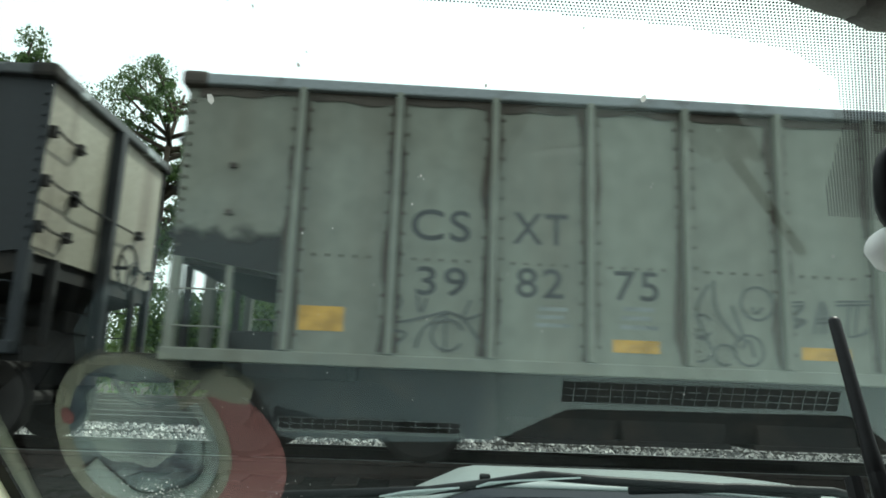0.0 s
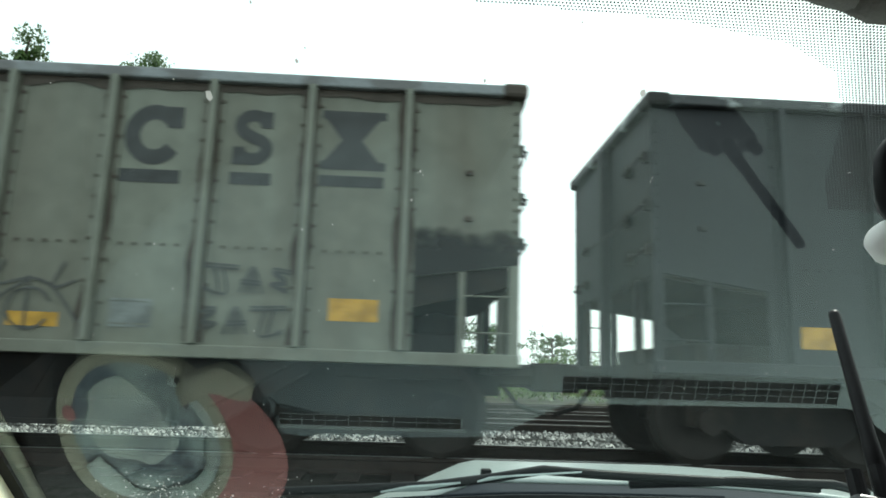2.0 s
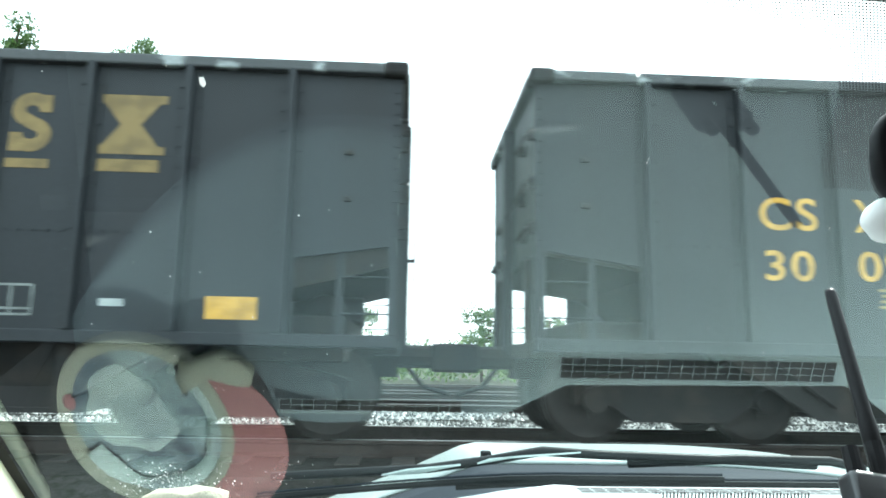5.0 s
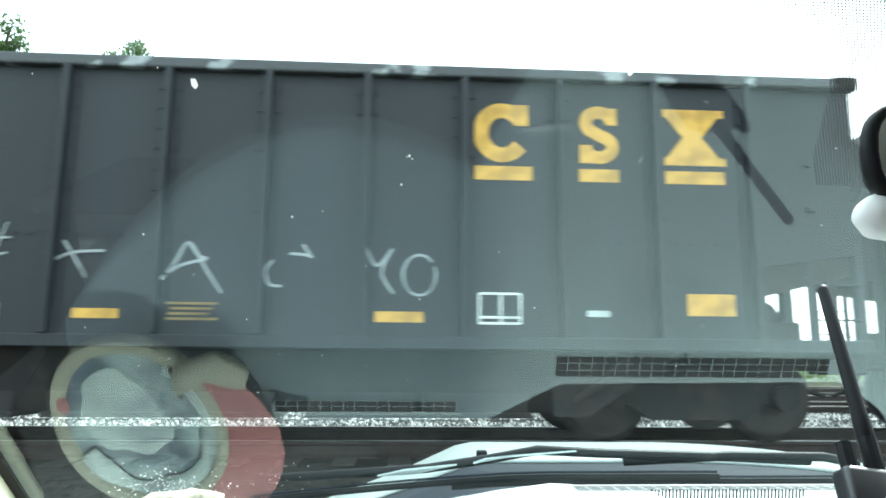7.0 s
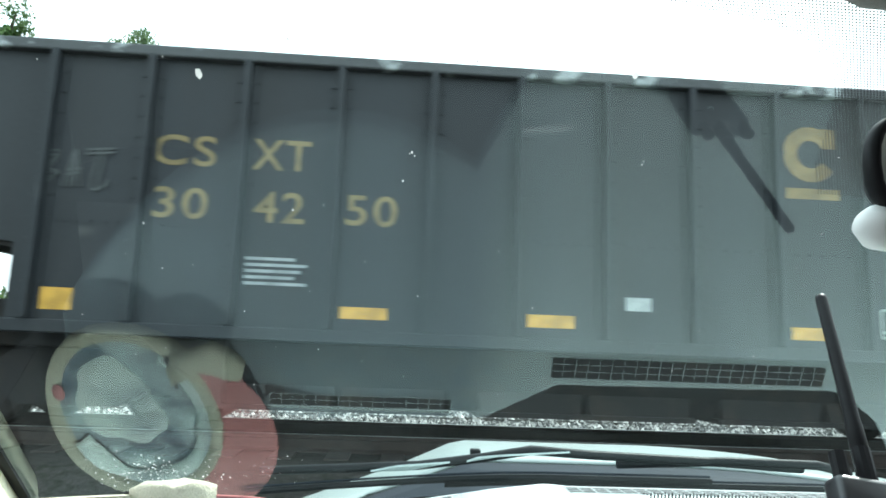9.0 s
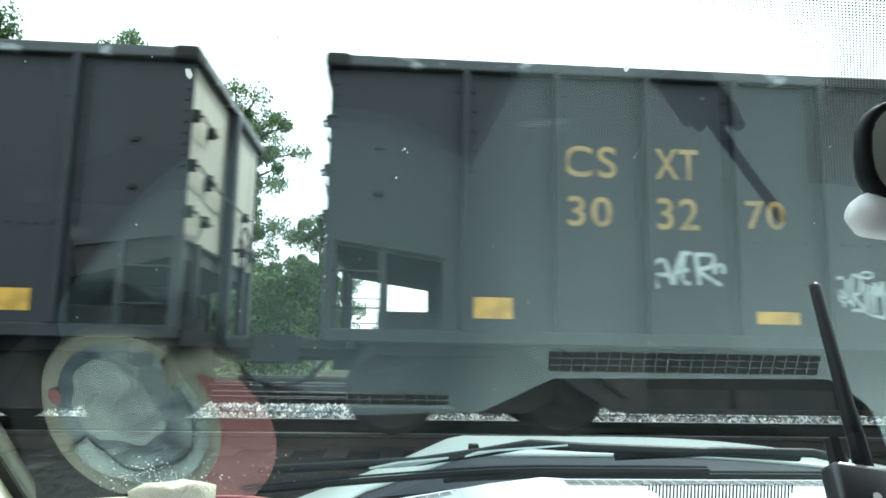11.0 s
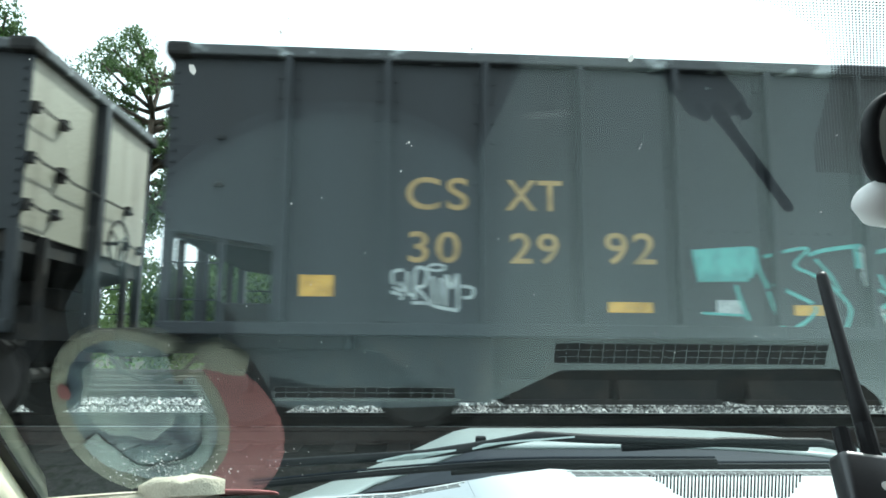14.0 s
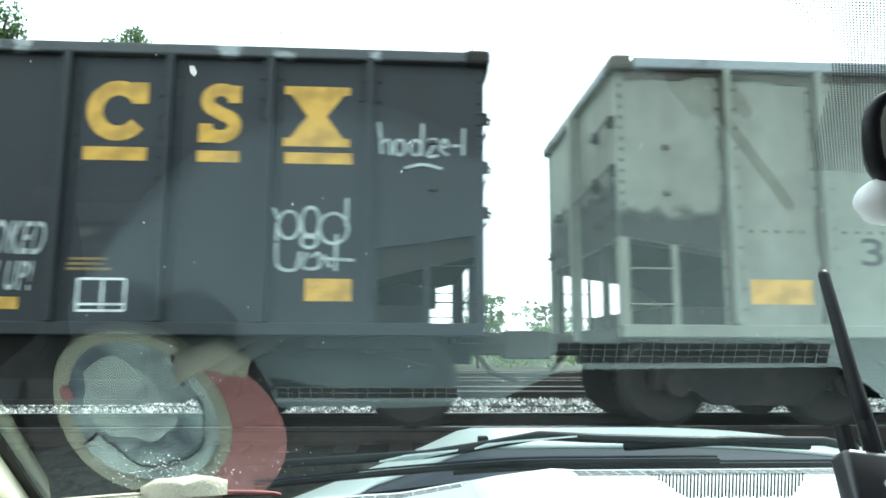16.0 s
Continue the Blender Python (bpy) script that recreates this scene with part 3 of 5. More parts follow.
YELLOW = paint_material("yellow_paint", (0.60, 0.34, 0.045))
WHITE = paint_material("white_paint", (0.72, 0.74, 0.72))
DARK_LETTER = paint_material("dark_letter_paint", (0.05, 0.055, 0.055))
GREEN_GREY = paint_material("faded_grey_green_paint", (0.22, 0.24, 0.23))
TEAL = paint_material("teal_paint", (0.10, 0.37, 0.33))
FADED = paint_material("faded_yellow_paint", (0.22, 0.15, 0.05))
WORN = paint_material("worn_yellow_paint", (0.34, 0.22, 0.075))
FAINT = paint_material("faint_grey_paint", (0.30, 0.32, 0.32))
# Dull yellow, dimmed further for the reflection veil on the windshield.
VEILED_YELLOW = paint_material("veiled_yellow_paint", (0.11, 0.097, 0.06))
SPRAY = paint_material("dark_spray_paint", (0.085, 0.09, 0.085))


def glyphs(text, bold=0.0):
    """Letters as a flat mesh, filling the unit square."""
    cu = bpy.data.curves.new("lettering", "FONT")
    cu.body, cu.offset, cu.extrude, cu.space_character = text, bold, 0.0, 1.12
    ob = bpy.data.objects.new("lettering", cu)
    scene.collection.objects.link(ob)
    me = bpy.data.meshes.new_from_object(ob.evaluated_get(bpy.context.evaluated_depsgraph_get()))
    bpy.data.objects.remove(ob)
    xs, ys = [v.co.x for v in me.vertices], [v.co.y for v in me.vertices]
    bm = B()
    bm.from_mesh(me)
    for v in bm.verts:
        v.co = Vector(((v.co.x - min(xs)) / (max(xs) - min(xs)), 0, (v.co.y - min(ys)) / (max(ys) - min(ys))))
    return bm


def plate(bm, x0, x1, z0, z1, y=0.0):
    bm.faces.new([bm.verts.new(p) for p in ((x0, y, z0), (x1, y, z0), (x1, y, z1), (x0, y, z1))])


def curved(pts, n=6):
    """A smooth line through points."""
    pts = [Vector(p) for p in pts]
    out = []
    for i in range(len(pts) - 1):
        a, b, c, d = pts[max(i - 1, 0)], pts[i], pts[i + 1], pts[min(i + 2, len(pts) - 1)]
        for k in range(n):
            t = k / n
            out.append(0.5 * (2 * b + (c - a) * t + (2 * a - 5 * b + 4 * c - d) * t * t + (3 * b - a - 3 * c + d) * t ** 3))
    return out + [pts[-1]]


def stroke(bm, pts, w):
    """A painted line of even width."""
    pts = [Vector(p) for p in pts]
    left, right = [], []
    y = -0.00002 * len(bm.verts)        # each line lies a little over the one before
    for i, p in enumerate(pts):
        d = (pts[min(i + 1, len(pts) - 1)] - pts[max(i - 1, 0)]).normalized()
        nrm = Vector((-d.y, d.x))
        left.append(bm.verts.new((p.x + nrm.x * w, y, p.y + nrm.y * w)))
        right.append(bm.verts.new((p.x - nrm.x * w, y, p.y - nrm.y * w)))
    for i in range(len(pts) - 1):
        bm.faces.new((left[i], left[i + 1], right[i + 1], right[i]))


def arc(cx, cy, rx, ry, a0, a1, n=14):
    return [(cx + rx * math.cos(radians(a0 + (a1 - a0) * i / n)), cy + ry * math.sin(radians(a0 + (a1 - a0) * i / n))) for i in range(n + 1)]


def lines(bm, wide, high, w, *strokes):
    """Sprayed lines through points given in parts of the width and height."""
    for pts in strokes:
        stroke(bm, curved([(p[0] * wide, p[1] * high) for p in pts]), w)


def loops(bm, wide, high, w, *rings):
    """Sprayed rings: centre, radii, first and last angle."""
    for cx, cy, rx, ry, a0, a1 in rings:
        stroke(bm, arc(cx * wide, cy * high, rx * wide, ry * high, a0, a1), w)


def tag_figure(bm, a, b):
    loops(bm, a, b, 0.012, (0.8, 0.74, 0.19, 0.2, 0, 360), (0.15, 0.45, 0.12, 0.13, 30, 330), (0.12, 0.17, 0.13, 0.14, 0, 340), (0.68, 0.18, 0.17, 0.18, 0, 360), (0.4, 0.12, 0.12, 0.12, 20, 300))
    lines(bm, a, b, 0.012, ((0.3, 1.0), (0.34, 0.6), (0.62, 0.3), (0.5, 0.7)), ((0.25, 0.95), (0.1, 0.65), (0.2, 0.3)), ((0.74, 0.7), (0.78, 0.62), (0.86, 0.7)), ((0.6, 0.2), (0.68, 0.3), (0.74, 0.1)))


def tag_angular(bm, a, b):
    for o in (0.0, 0.09):
        lines(bm, a, b, 0.011, ((0.0, 0.8 - o), (0.2, 0.85 - o), (0.05, 0.5 - o), (0.22, 0.4), (0.02, 0.15 + o)), ((0.3 + o, 0.1), (0.42, 0.9 - o), (0.55 - o, 0.12)), ((0.32, 0.45 - o), (0.55, 0.5 - o)), ((0.58, 0.9 - o), (0.98, 0.95 - o)), ((0.76 + o, 0.9), (0.7 + o, 0.1), (0.95, 0.2 + o)))


def tag_spider(bm, a, b):
    lines(bm, a, b, 0.012, ((0.0, 0.9), (0.14, 0.88), (0.08, 0.5), (0.6, 0.72)), ((0.3, 1.0), (0.34, 0.7), (0.4, 0.95)), ((0.6, 0.75), (0.6, 0.0)), ((0.6, 0.72), (0.78, 0.6), (1.0, 0.1)), ((0.85, 0.95), (0.78, 0.6), (0.95, 0.7)), ((0.6, 0.7), (0.38, 0.4), (0.3, 0.05)), ((0.05, 0.35), (0.2, 0.3), (0.1, 0.1)))
    loops(bm, a, b, 0.012, (0.62, 0.3, 0.16, 0.28, 20, 330))


def tag_lobes(bm, a, b):
    lines(bm, a, b, 0.017, ((0.02, 0.95), (0.0, 0.4), (0.12, 0.12)), ((0.1, 0.9), (0.12, 0.3), (0.22, 0.1), (0.25, 0.5), (0.2, 0.95)), ((0.68, 0.95), (0.55, 0.6), (0.75, 0.05)), ((0.5, 0.08), (0.65, 0.5), (0.82, 0.9), (0.9, 0.6), (1.0, 0.55)), ((0.86, 0.4), (0.84, 0.2), (0.95, 0.1)))
    loops(bm, a, b, 0.017, (0.4, 0.52, 0.12, 0.44, 60, 400), (0.3, 0.55, 0.07, 0.36, 0, 350), (0.56, 0.6, 0.1, 0.3, 40, 320))


def tag_bird(bm, a, b):
    lines(bm, a, b, 0.011, ((0.0, 0.65), (0.2, 0.62), (0.3, 0.52), (0.7, 0.5), (0.85, 0.65), (0.95, 0.75)), ((0.3, 0.86), (0.31, 0.55), (0.38, 0.7), (0.42, 0.52)), ((0.55, 0.88), (0.54, 0.55), (0.48, 0.68)), ((0.62, 0.72), (0.6, 0.53), (0.72, 0.62)), ((0.1, 0.4), (0.35, 0.43), (0.22, 0.36), (0.4, 0.3), (0.55, 0.12), (0.6, 0.16), (0.62, 0.0)), ((0.7, 0.48), (0.86, 0.5), (0.8, 0.38)), ((0.28, 0.94), (0.42, 1.0), (0.56, 0.95)))


def tag_thorns(bm, a, b):
    lines(bm, a, b, 0.021, ((0.0, 0.95), (0.35, 0.68), (0.48, 0.5), (0.42, 0.12)), ((0.3, 0.98), (0.5, 0.86), (1.0, 0.82)), ((0.95, 0.8), (0.68, 0.76), (0.5, 0.58), (0.4, 0.45)), ((0.08, 0.65), (0.14, 0.28)), ((0.14, 0.45), (0.3, 0.66)), ((0.45, 0.4), (0.6, 0.25), (0.85, 0.12)), ((0.75, 0.6), (0.96, 0.62), (0.98, 0.45), (0.8, 0.05)), ((0.41, 0.25), (0.38, 0.1), (0.15, 0.06)), ((0.4, 0.1), (0.55, 0.02)))


def tag_hatch(bm, a, b):
    lines(bm, a, b, 0.010, ((0.1, 0.0), (0.6, 0.95)), ((0.45, 0.0), (0.9, 1.0)), ((0.0, 0.3), (0.95, 0.5)), ((0.15, 0.7), (1.0, 0.75)))


def tag_cross(bm, a, b):
    lines(bm, a, b, 0.013, ((0.25, 1.0), (0.45, 0.6), (0.7, 0.05)), ((0.0, 0.4), (0.4, 0.68), (1.0, 0.75)))


def tag_arrow(bm, a, b):
    lines(bm, a, b, 0.013, ((0.0, 0.38), (0.1, 0.3), (0.28, 0.65), (0.45, 1.0), (0.7, 0.5), (0.95, 0.02)), ((0.1, 0.32), (0.35, 0.55), (0.72, 0.68)), ((0.72, 0.7), (0.6, 0.74), (0.48, 0.94)))


def tag_crescent(bm, a, b):
    lines(bm, a, b, 0.013, ((0.15, 0.62), (0.0, 0.4), (0.08, 0.08), (0.35, 0.03)), ((0.5, 0.78), (0.8, 0.76), (1.0, 0.7)), ((0.78, 1.0), (0.96, 0.72)))


def tag_loop(bm, a, b):
    lines(bm, a, b, 0.012, ((0.0, 1.0), (0.15, 0.62), (0.36, 0.95)), ((0.36, 0.95), (0.22, 0.5), (0.38, 0.1)))
    loops(bm, a, b, 0.012, (0.72, 0.46, 0.22, 0.38, 40, 385))


def tag_sharp(bm, a, b):
    lines(bm, a, b, 0.021, ((0.1, 0.0), (0.05, 0.55), (0.2, 0.72), (0.3, 0.1)), ((0.08, 0.35), (0.28, 0.36)), ((0.33, 0.1), (0.35, 0.45), (0.45, 0.98)), ((0.35, 0.42), (0.52, 0.5)), ((0.56, 0.92), (0.47, 0.88), (0.44, 0.25), (0.54, 0.14)), ((0.62, 0.95), (0.66, 0.12)), ((0.62, 0.9), (0.85, 0.88), (0.82, 0.6), (0.66, 0.48), (0.95, 0.12)), ((0.86, 0.4), (0.9, 0.62), (0.98, 0.62), (0.98, 0.42)))


def tag_halo(bm, a, b):
    lines(bm, a, b, 0.016, ((0.15, 0.88), (0.02, 0.82), (0.05, 0.5), (0.16, 0.45), (0.1, 0.62)), ((0.2, 0.85), (0.2, 0.4), (0.3, 0.35)), ((0.28, 0.25), (0.3, 0.9), (0.43, 0.85), (0.4, 0.55), (0.32, 0.5), (0.46, 0.2)), ((0.5, 0.18), (0.5, 0.75)), ((0.57, 0.15), (0.59, 0.72)), ((0.65, 0.13), (0.66, 0.78), (0.72, 0.5), (0.79, 0.8), (0.8, 0.05)), ((0.25, 0.18), (0.45, 0.17), (0.55, 0.1), (0.8, 0.02)), ((0.0, 0.4), (0.13, 0.34), (0.12, 0.24)), ((0.84, 0.55), (0.98, 0.5), (0.96, 0.32), (0.85, 0.3)))
    loops(bm, a, b, 0.012, (0.54, 0.94, 0.1, 0.07, 0, 360))


def tag_husky(bm, a, b):
    lines(bm, a, b, 0.018, ((0.02, 0.1), (0.05, 0.85)), ((0.15, 0.05), (0.18, 0.9)), ((0.03, 0.45), (0.17, 0.5)), ((0.25, 0.85), (0.24, 0.3), (0.32, 0.15), (0.38, 0.3), (0.38, 0.88)), ((0.54, 0.85), (0.46, 0.82), (0.45, 0.6), (0.55, 0.45), (0.52, 0.15), (0.43, 0.15)), ((0.62, 0.1), (0.64, 0.92)), ((0.76, 0.9), (0.64, 0.5), (0.78, 0.12)), ((0.82, 0.95), (0.88, 0.6), (0.98, 1.0)), ((0.88, 0.6), (0.84, 0.05)))


def tag_word(bm, a, b):
    lines(bm, a, b, 0.014, ((0.0, 1.0), (0.04, 0.15)), ((0.04, 0.45), (0.12, 0.5), (0.14, 0.12)), ((0.5, 0.95), (0.49, 0.12)), ((0.56, 0.52), (0.66, 0.52), (0.56, 0.12), (0.68, 0.14)), ((0.84, 0.38), (0.92, 0.4)), ((0.97, 0.85), (0.96, 0.15)), ((0.3, -0.2), (0.5, -0.1), (0.72, -0.2)), ((0.71, 0.34), (0.79, 0.38), (0.75, 0.55), (0.7, 0.3), (0.79, 0.14)))
    loops(bm, a, b, 0.014, (0.24, 0.32, 0.06, 0.2, 0, 360), (0.42, 0.32, 0.06, 0.2, 0, 360))


def tag_bubbles(bm, a, b):
    loops(bm, a, b, 0.015, (0.2, 0.62, 0.14, 0.19, 0, 360), (0.48, 0.66, 0.12, 0.21, 0, 360), (0.78, 0.58, 0.19, 0.21, 0, 360), (0.47, 0.4, 0.1, 0.09, 0, 360))
    lines(bm, a, b, 0.015, ((0.0, 0.85), (0.05, 0.7), (0.05, 0.4), (0.08, 0.06), (0.3, 0.02), (0.36, 0.26)), ((0.95, 1.0), (0.95, 0.6)), ((0.45, 0.25), (0.4, 0.05), (0.6, 0.05), (0.6, 0.24), (0.5, 0.18)), ((0.66, 0.22), (0.75, 0.05)), ((0.82, 0.5), (0.82, 0.0)), ((0.64, 0.17), (1.05, 0.15)))


def tag_rows(bm, a, b):
    tag_angular(bm, a, b * 0.42)
    low = list(bm.verts)
    tag_angular(bm, a, b * 0.42)
    for v in bm.verts:
        if v not in low:
            v.co = Vector((a - v.co.x, v.co.y, v.co.z + b * 0.5))


TAGS = {"11": tag_figure, "12": tag_angular, "13": tag_spider, "14": tag_spider, "15": tag_rows, "21": tag_lobes, "22": tag_bird, "23": tag_thorns, "31": tag_hatch, "32": tag_cross, "33": tag_arrow,
        "34": tag_crescent, "35": tag_loop, "41": tag_angular, "51": tag_sharp, "52": tag_halo, "53": tag_husky, "62": tag_word, "63": tag_bubbles}


def big_piece(bm, wide, high, white):
    """Tall sprayed outline letters over several panels: the teal lines, or the white ones."""
    def line(w, *pts):
        stroke(bm, curved([((x - 115) / 1195 * wide, (475 - z) / 355 * high) for x, z in pts]), w)
    if white:
        line(0.022, (735, 145), (735, 260), (775, 360), (830, 470))
        line(0.022, (895, 195), (950, 165), (1020, 150), (1040, 200), (1065, 345))
        line(0.020, (875, 360), (1000, 350), (985, 410), (975, 470))
        line(0.018, (1000, 350), (1055, 385), (990, 410))
        line(0.024, (1080, 270), (1110, 140), (1150, 125), (1210, 160), (1300, 275), (1230, 310), (1160, 380), (1135, 470))
        return
    for k in range(8):      # the filled first letter
        line(0.046, (122 + 2 * k, 190 + 12 * k), (230, 180 + 13 * k), (340 - 6 * max(0, k - 5) ** 2, 172 + 14 * k))
    line(0.016, (270, 300), (285, 360), (310, 430))
    line(0.012, (145, 405), (290, 412))
    line(0.016, (345, 160), (352, 230), (375, 290))
    line(0.016, (375, 195), (440, 175), (535, 160), (490, 210), (495, 235), (560, 265), (640, 330), (675, 390), (650, 465))
    line(0.016, (375, 285), (405, 400), (440, 460), (500, 440), (545, 400), (550, 375))
    line(0.018, (400, 295), (470, 330), (540, 365))
    line(0.020, (535, 185), (600, 165), (730, 145))
    line(0.014, (560, 200), (610, 260), (640, 320))
    line(0.034, (712, 155), (716, 232))
    line(0.020, (760, 175), (830, 160), (905, 145), (885, 200), (915, 260), (900, 320), (870, 370), (790, 375))
    line(0.016, (745, 270), (790, 260), (800, 290), (830, 330), (835, 360), (900, 280))
    line(0.018, (795, 412), (895, 405), (860, 470))
    line(0.014, (780, 310), (830, 345), (800, 370))
    line(0.014, (935, 205), (950, 260), (965, 310))


GHOST = paint_material("ghost_grey_paint", (0.05, 0.055, 0.055))
CHALK = paint_material("dull_white_spray", (0.40, 0.43, 0.42))
# Lettering yellow with the glare veil of the glass painted in.
HAZED_YELLOW = paint_material("hazed_yellow_paint", (0.20, 0.15, 0.06))
INK = {"y": YELLOW, "w": WHITE, "k": DARK_LETTER, "g": GREEN_GREY, "t": TEAL, "f": FADED, "d": GREEN_GREY}


def mark(k, kind, text, x0, x1, z0, z1, ink):
    """A mark on the near side of car k, x from its rear corner."""
    car, wide, high = train[k], x1 - x0, z1 - z0
    light = k in (1, 7)
    mat = DARK_LETTER if ink in "mn" and light else {2: VEILED_YELLOW, 4: HAZED_YELLOW, 5: WORN, 6: WORN}.get(k, YELLOW) if ink in "mn" else GHOST if kind == "G" and k == 4 else FAINT if (kind == "G" and k == 3) or (kind == "B" and k == 4) else {2: FADED, 4: FADED, 5: WORN}.get(k, YELLOW) if kind in "CSXR" and ink == "y" else SPRAY if ink == "k" and kind == "G" else CHALK if ink == "w" and kind in "GHUL" else INK[ink]
    bm, name, label = B(), "lettering", ""
    if kind in "TH":
        bm.free()
        bm = glyphs(text, 0.012)
        if text == "3":
            label = "dark painted numeral"
        for v in bm.verts:
            v.co = Vector((v.co.x * wide + (0.12 * high * (v.co.z - 0.5) if kind == "H" else 0), 0, v.co.z * high))
        if kind == "H":      # sprayed by hand
            for v in bm.verts:
                w = noise.noise_vector(v.co * 9)
                v.co += Vector((w.x, 0, w.z)) * 0.010
        name = "lettering" if kind == "T" else "graffiti"
    elif kind in "YL":
        plate(bm, 0, wide, 0, high)
        name = "reflector" if kind == "Y" else "sticker"
    elif kind == "R":
        plate(bm, 0, wide, 0, high)
        name = "emblem_bar"
    elif kind == "C":
        stroke(bm, [(p[0] * wide, p[1] * high) for p in arc(0.5, 0.5, 0.37, 0.38, 42, 325, 22)], high * 0.125)
        plate(bm, wide * 0.70, wide * 0.96, high * 0.62, high * 0.98, -0.002)
        name = "emblem"
    elif kind == "S":
        w = high * 0.11
        stroke(bm, [(p[0] * wide, p[1] * high) for p in arc(0.5, 0.72, 0.32, 0.19, 20, 250, 12) + arc(0.5, 0.29, 0.34, 0.19, 80, -160, 12)], w)
        plate(bm, wide * 0.68, wide * 0.96, high * 0.68, high * 0.98, -0.002)
        plate(bm, wide * 0.02, wide * 0.32, 0, high * 0.32, -0.002)
        name = "emblem"
    elif kind == "X":
        plate(bm, 0, wide, high * 0.86, high)
        plate(bm, 0, wide, 0, high * 0.14)
        f = [bm.verts.new((wide * a, 0, high * b)) for a, b in ((0.1, 0.86), (0.355, 0.5), (0.1, 0.14), (0.9, 0.14), (0.645, 0.5), (0.9, 0.86))]
        bm.faces.new((f[0], f[1], f[4], f[5])), bm.faces.new((f[1], f[2], f[3], f[4]))
        name = "emblem"
    elif kind == "B":
        n = int(text) + 1
        for i in range(n):
            plate(bm, wide * (0.04 * (i % 3)), wide * (1 - 0.09 * ((i * 2) % 3)), high * i / n, high * (i + 0.5) / n)
        name = "stencil"
    elif kind == "F":
        if light:
            plate(bm, 0.05 * wide, 0.95 * wide, 0.1 * high, 0.92 * high)
        for a in ([(0, 0), (wide, 0), (wide, high), (0, high), (0, -0.01)], [(wide * 0.52, 0), (wide * 0.52, high)], [(0, high * 0.2), (wide, high * 0.2)]):
            for p, q in zip(a, a[1:]):
                stroke(bm, [p, q], 0.011)
        if light:
            mat = GREEN_GREY
        name = "stencil_frame"
    elif kind == "G":
        TAGS[text](bm, wide, high)
        name = "graffiti"
    elif kind == "U":
        big_piece(bm, wide, high, ink == "w")
        name = "graffiti"
    me = mesh_of(name, bm, mat)
    if me.polygons[0].normal.y > 0:
        me.flip_normals()
    ob = part(name, me, None, car, label)
    ob.location = (x0 - LENGTH[k] / 2, -HALF - (0.005 if kind not in "GHU" else 0.015), z0)


mark(1, 'T', 'CS', 2.23, 2.80, 2.13, 2.44, 'm')
mark(1, 'T', 'XT', 3.21, 3.75, 2.14, 2.45, 'm')
mark(1, 'T', '39', 2.30, 2.78, 1.60, 1.88, 'n')
mark(1, 'T', '82', 3.25, 3.71, 1.62, 1.91, 'n')
mark(1, 'T', '75', 4.20, 4.63, 1.63, 1.92, 'n')
mark(1, 'Y', '-', 1.19, 1.64, 1.23, 1.46, 'y')
mark(1, 'Y', '-', 4.18, 4.63, 1.14, 1.26, 'y')
mark(1, 'B', '2', 4.25, 4.62, 1.36, 1.62, 'd')
mark(1, 'B', '2', 3.44, 3.78, 1.35, 1.58, 'd')
mark(1, 'Y', '-', 6.01, 6.49, 1.14, 1.26, 'y')
mark(1, 'Y', '-', 8.91, 9.37, 1.15, 1.28, 'y')
mark(1, 'G', '11', 4.91, 5.76, 1.06, 1.87, 'k')
mark(1, 'G', '12', 5.88, 6.72, 1.35, 1.75, 'k')
mark(1, 'G', '13', 8.34, 9.56, 1.11, 1.78, 'k')
mark(1, 'G', '14', 2.04, 2.96, 1.08, 1.60, 'k')
mark(1, 'C', '-', 9.76, 10.33, 2.72, 3.32, 'k')
mark(1, 'R', '-', 9.75, 10.32, 2.54, 2.67, 'k')
mark(1, 'S', '-', 10.79, 11.18, 2.76, 3.31, 'k')
mark(1, 'R', '-', 10.79, 11.18, 2.56, 2.68, 'k')
mark(1, 'X', '-', 11.61, 12.27, 2.75, 3.35, 'k')
mark(1, 'R', '-', 11.63, 12.26, 2.58, 2.69, 'k')
mark(1, 'F', '-', 9.82, 10.19, 1.18, 1.42, 'w')
mark(1, 'G', '15', 10.61, 11.44, 1.10, 1.86, 'k')
mark(1, 'Y', '-', 11.81, 12.27, 1.29, 1.50, 'y')
mark(2, 'T', 'CS', 2.36, 2.92, 2.52, 2.81, 'm')
mark(2, 'T', 'XT', 3.27, 3.83, 2.54, 2.83, 'm')
mark(2, 'T', '30', 2.41, 2.87, 2.02, 2.30, 'n')
mark(2, 'T', '47', 3.34, 3.77, 2.04, 2.31, 'n')
mark(2, 'T', '49', 4.16, 4.63, 2.04, 2.33, 'n')
mark(2, 'Y', '-', 4.16, 4.62, 1.15, 1.27, 'y')
mark(2, 'Y', '-', 1.34, 1.82, 1.18, 1.39, 'y')
mark(2, 'G', '21', 4.88, 5.61, 1.25, 1.95, 'w')
mark(2, 'Y', '-', 5.88, 6.33, 1.16, 1.27, 'y')
mark(2, 'L', '-', 6.85, 7.11, 1.36, 1.49, 'w')
mark(2, 'G', '22', 7.48, 8.17, 1.15, 2.04, 't')
mark(2, 'G', '23', 8.48, 9.03, 1.30, 1.84, 'w')
mark(2, 'Y', '-', 8.49, 8.92, 1.16, 1.28, 'y')
mark(2, 'C', '-', 8.44, 9.01, 2.69, 3.25, 'y')
mark(2, 'R', '-', 8.43, 9.00, 2.51, 2.62, 'y')
mark(2, 'S', '-', 9.39, 9.78, 2.69, 3.26, 'y')
mark(2, 'R', '-', 9.38, 9.78, 2.53, 2.62, 'y')
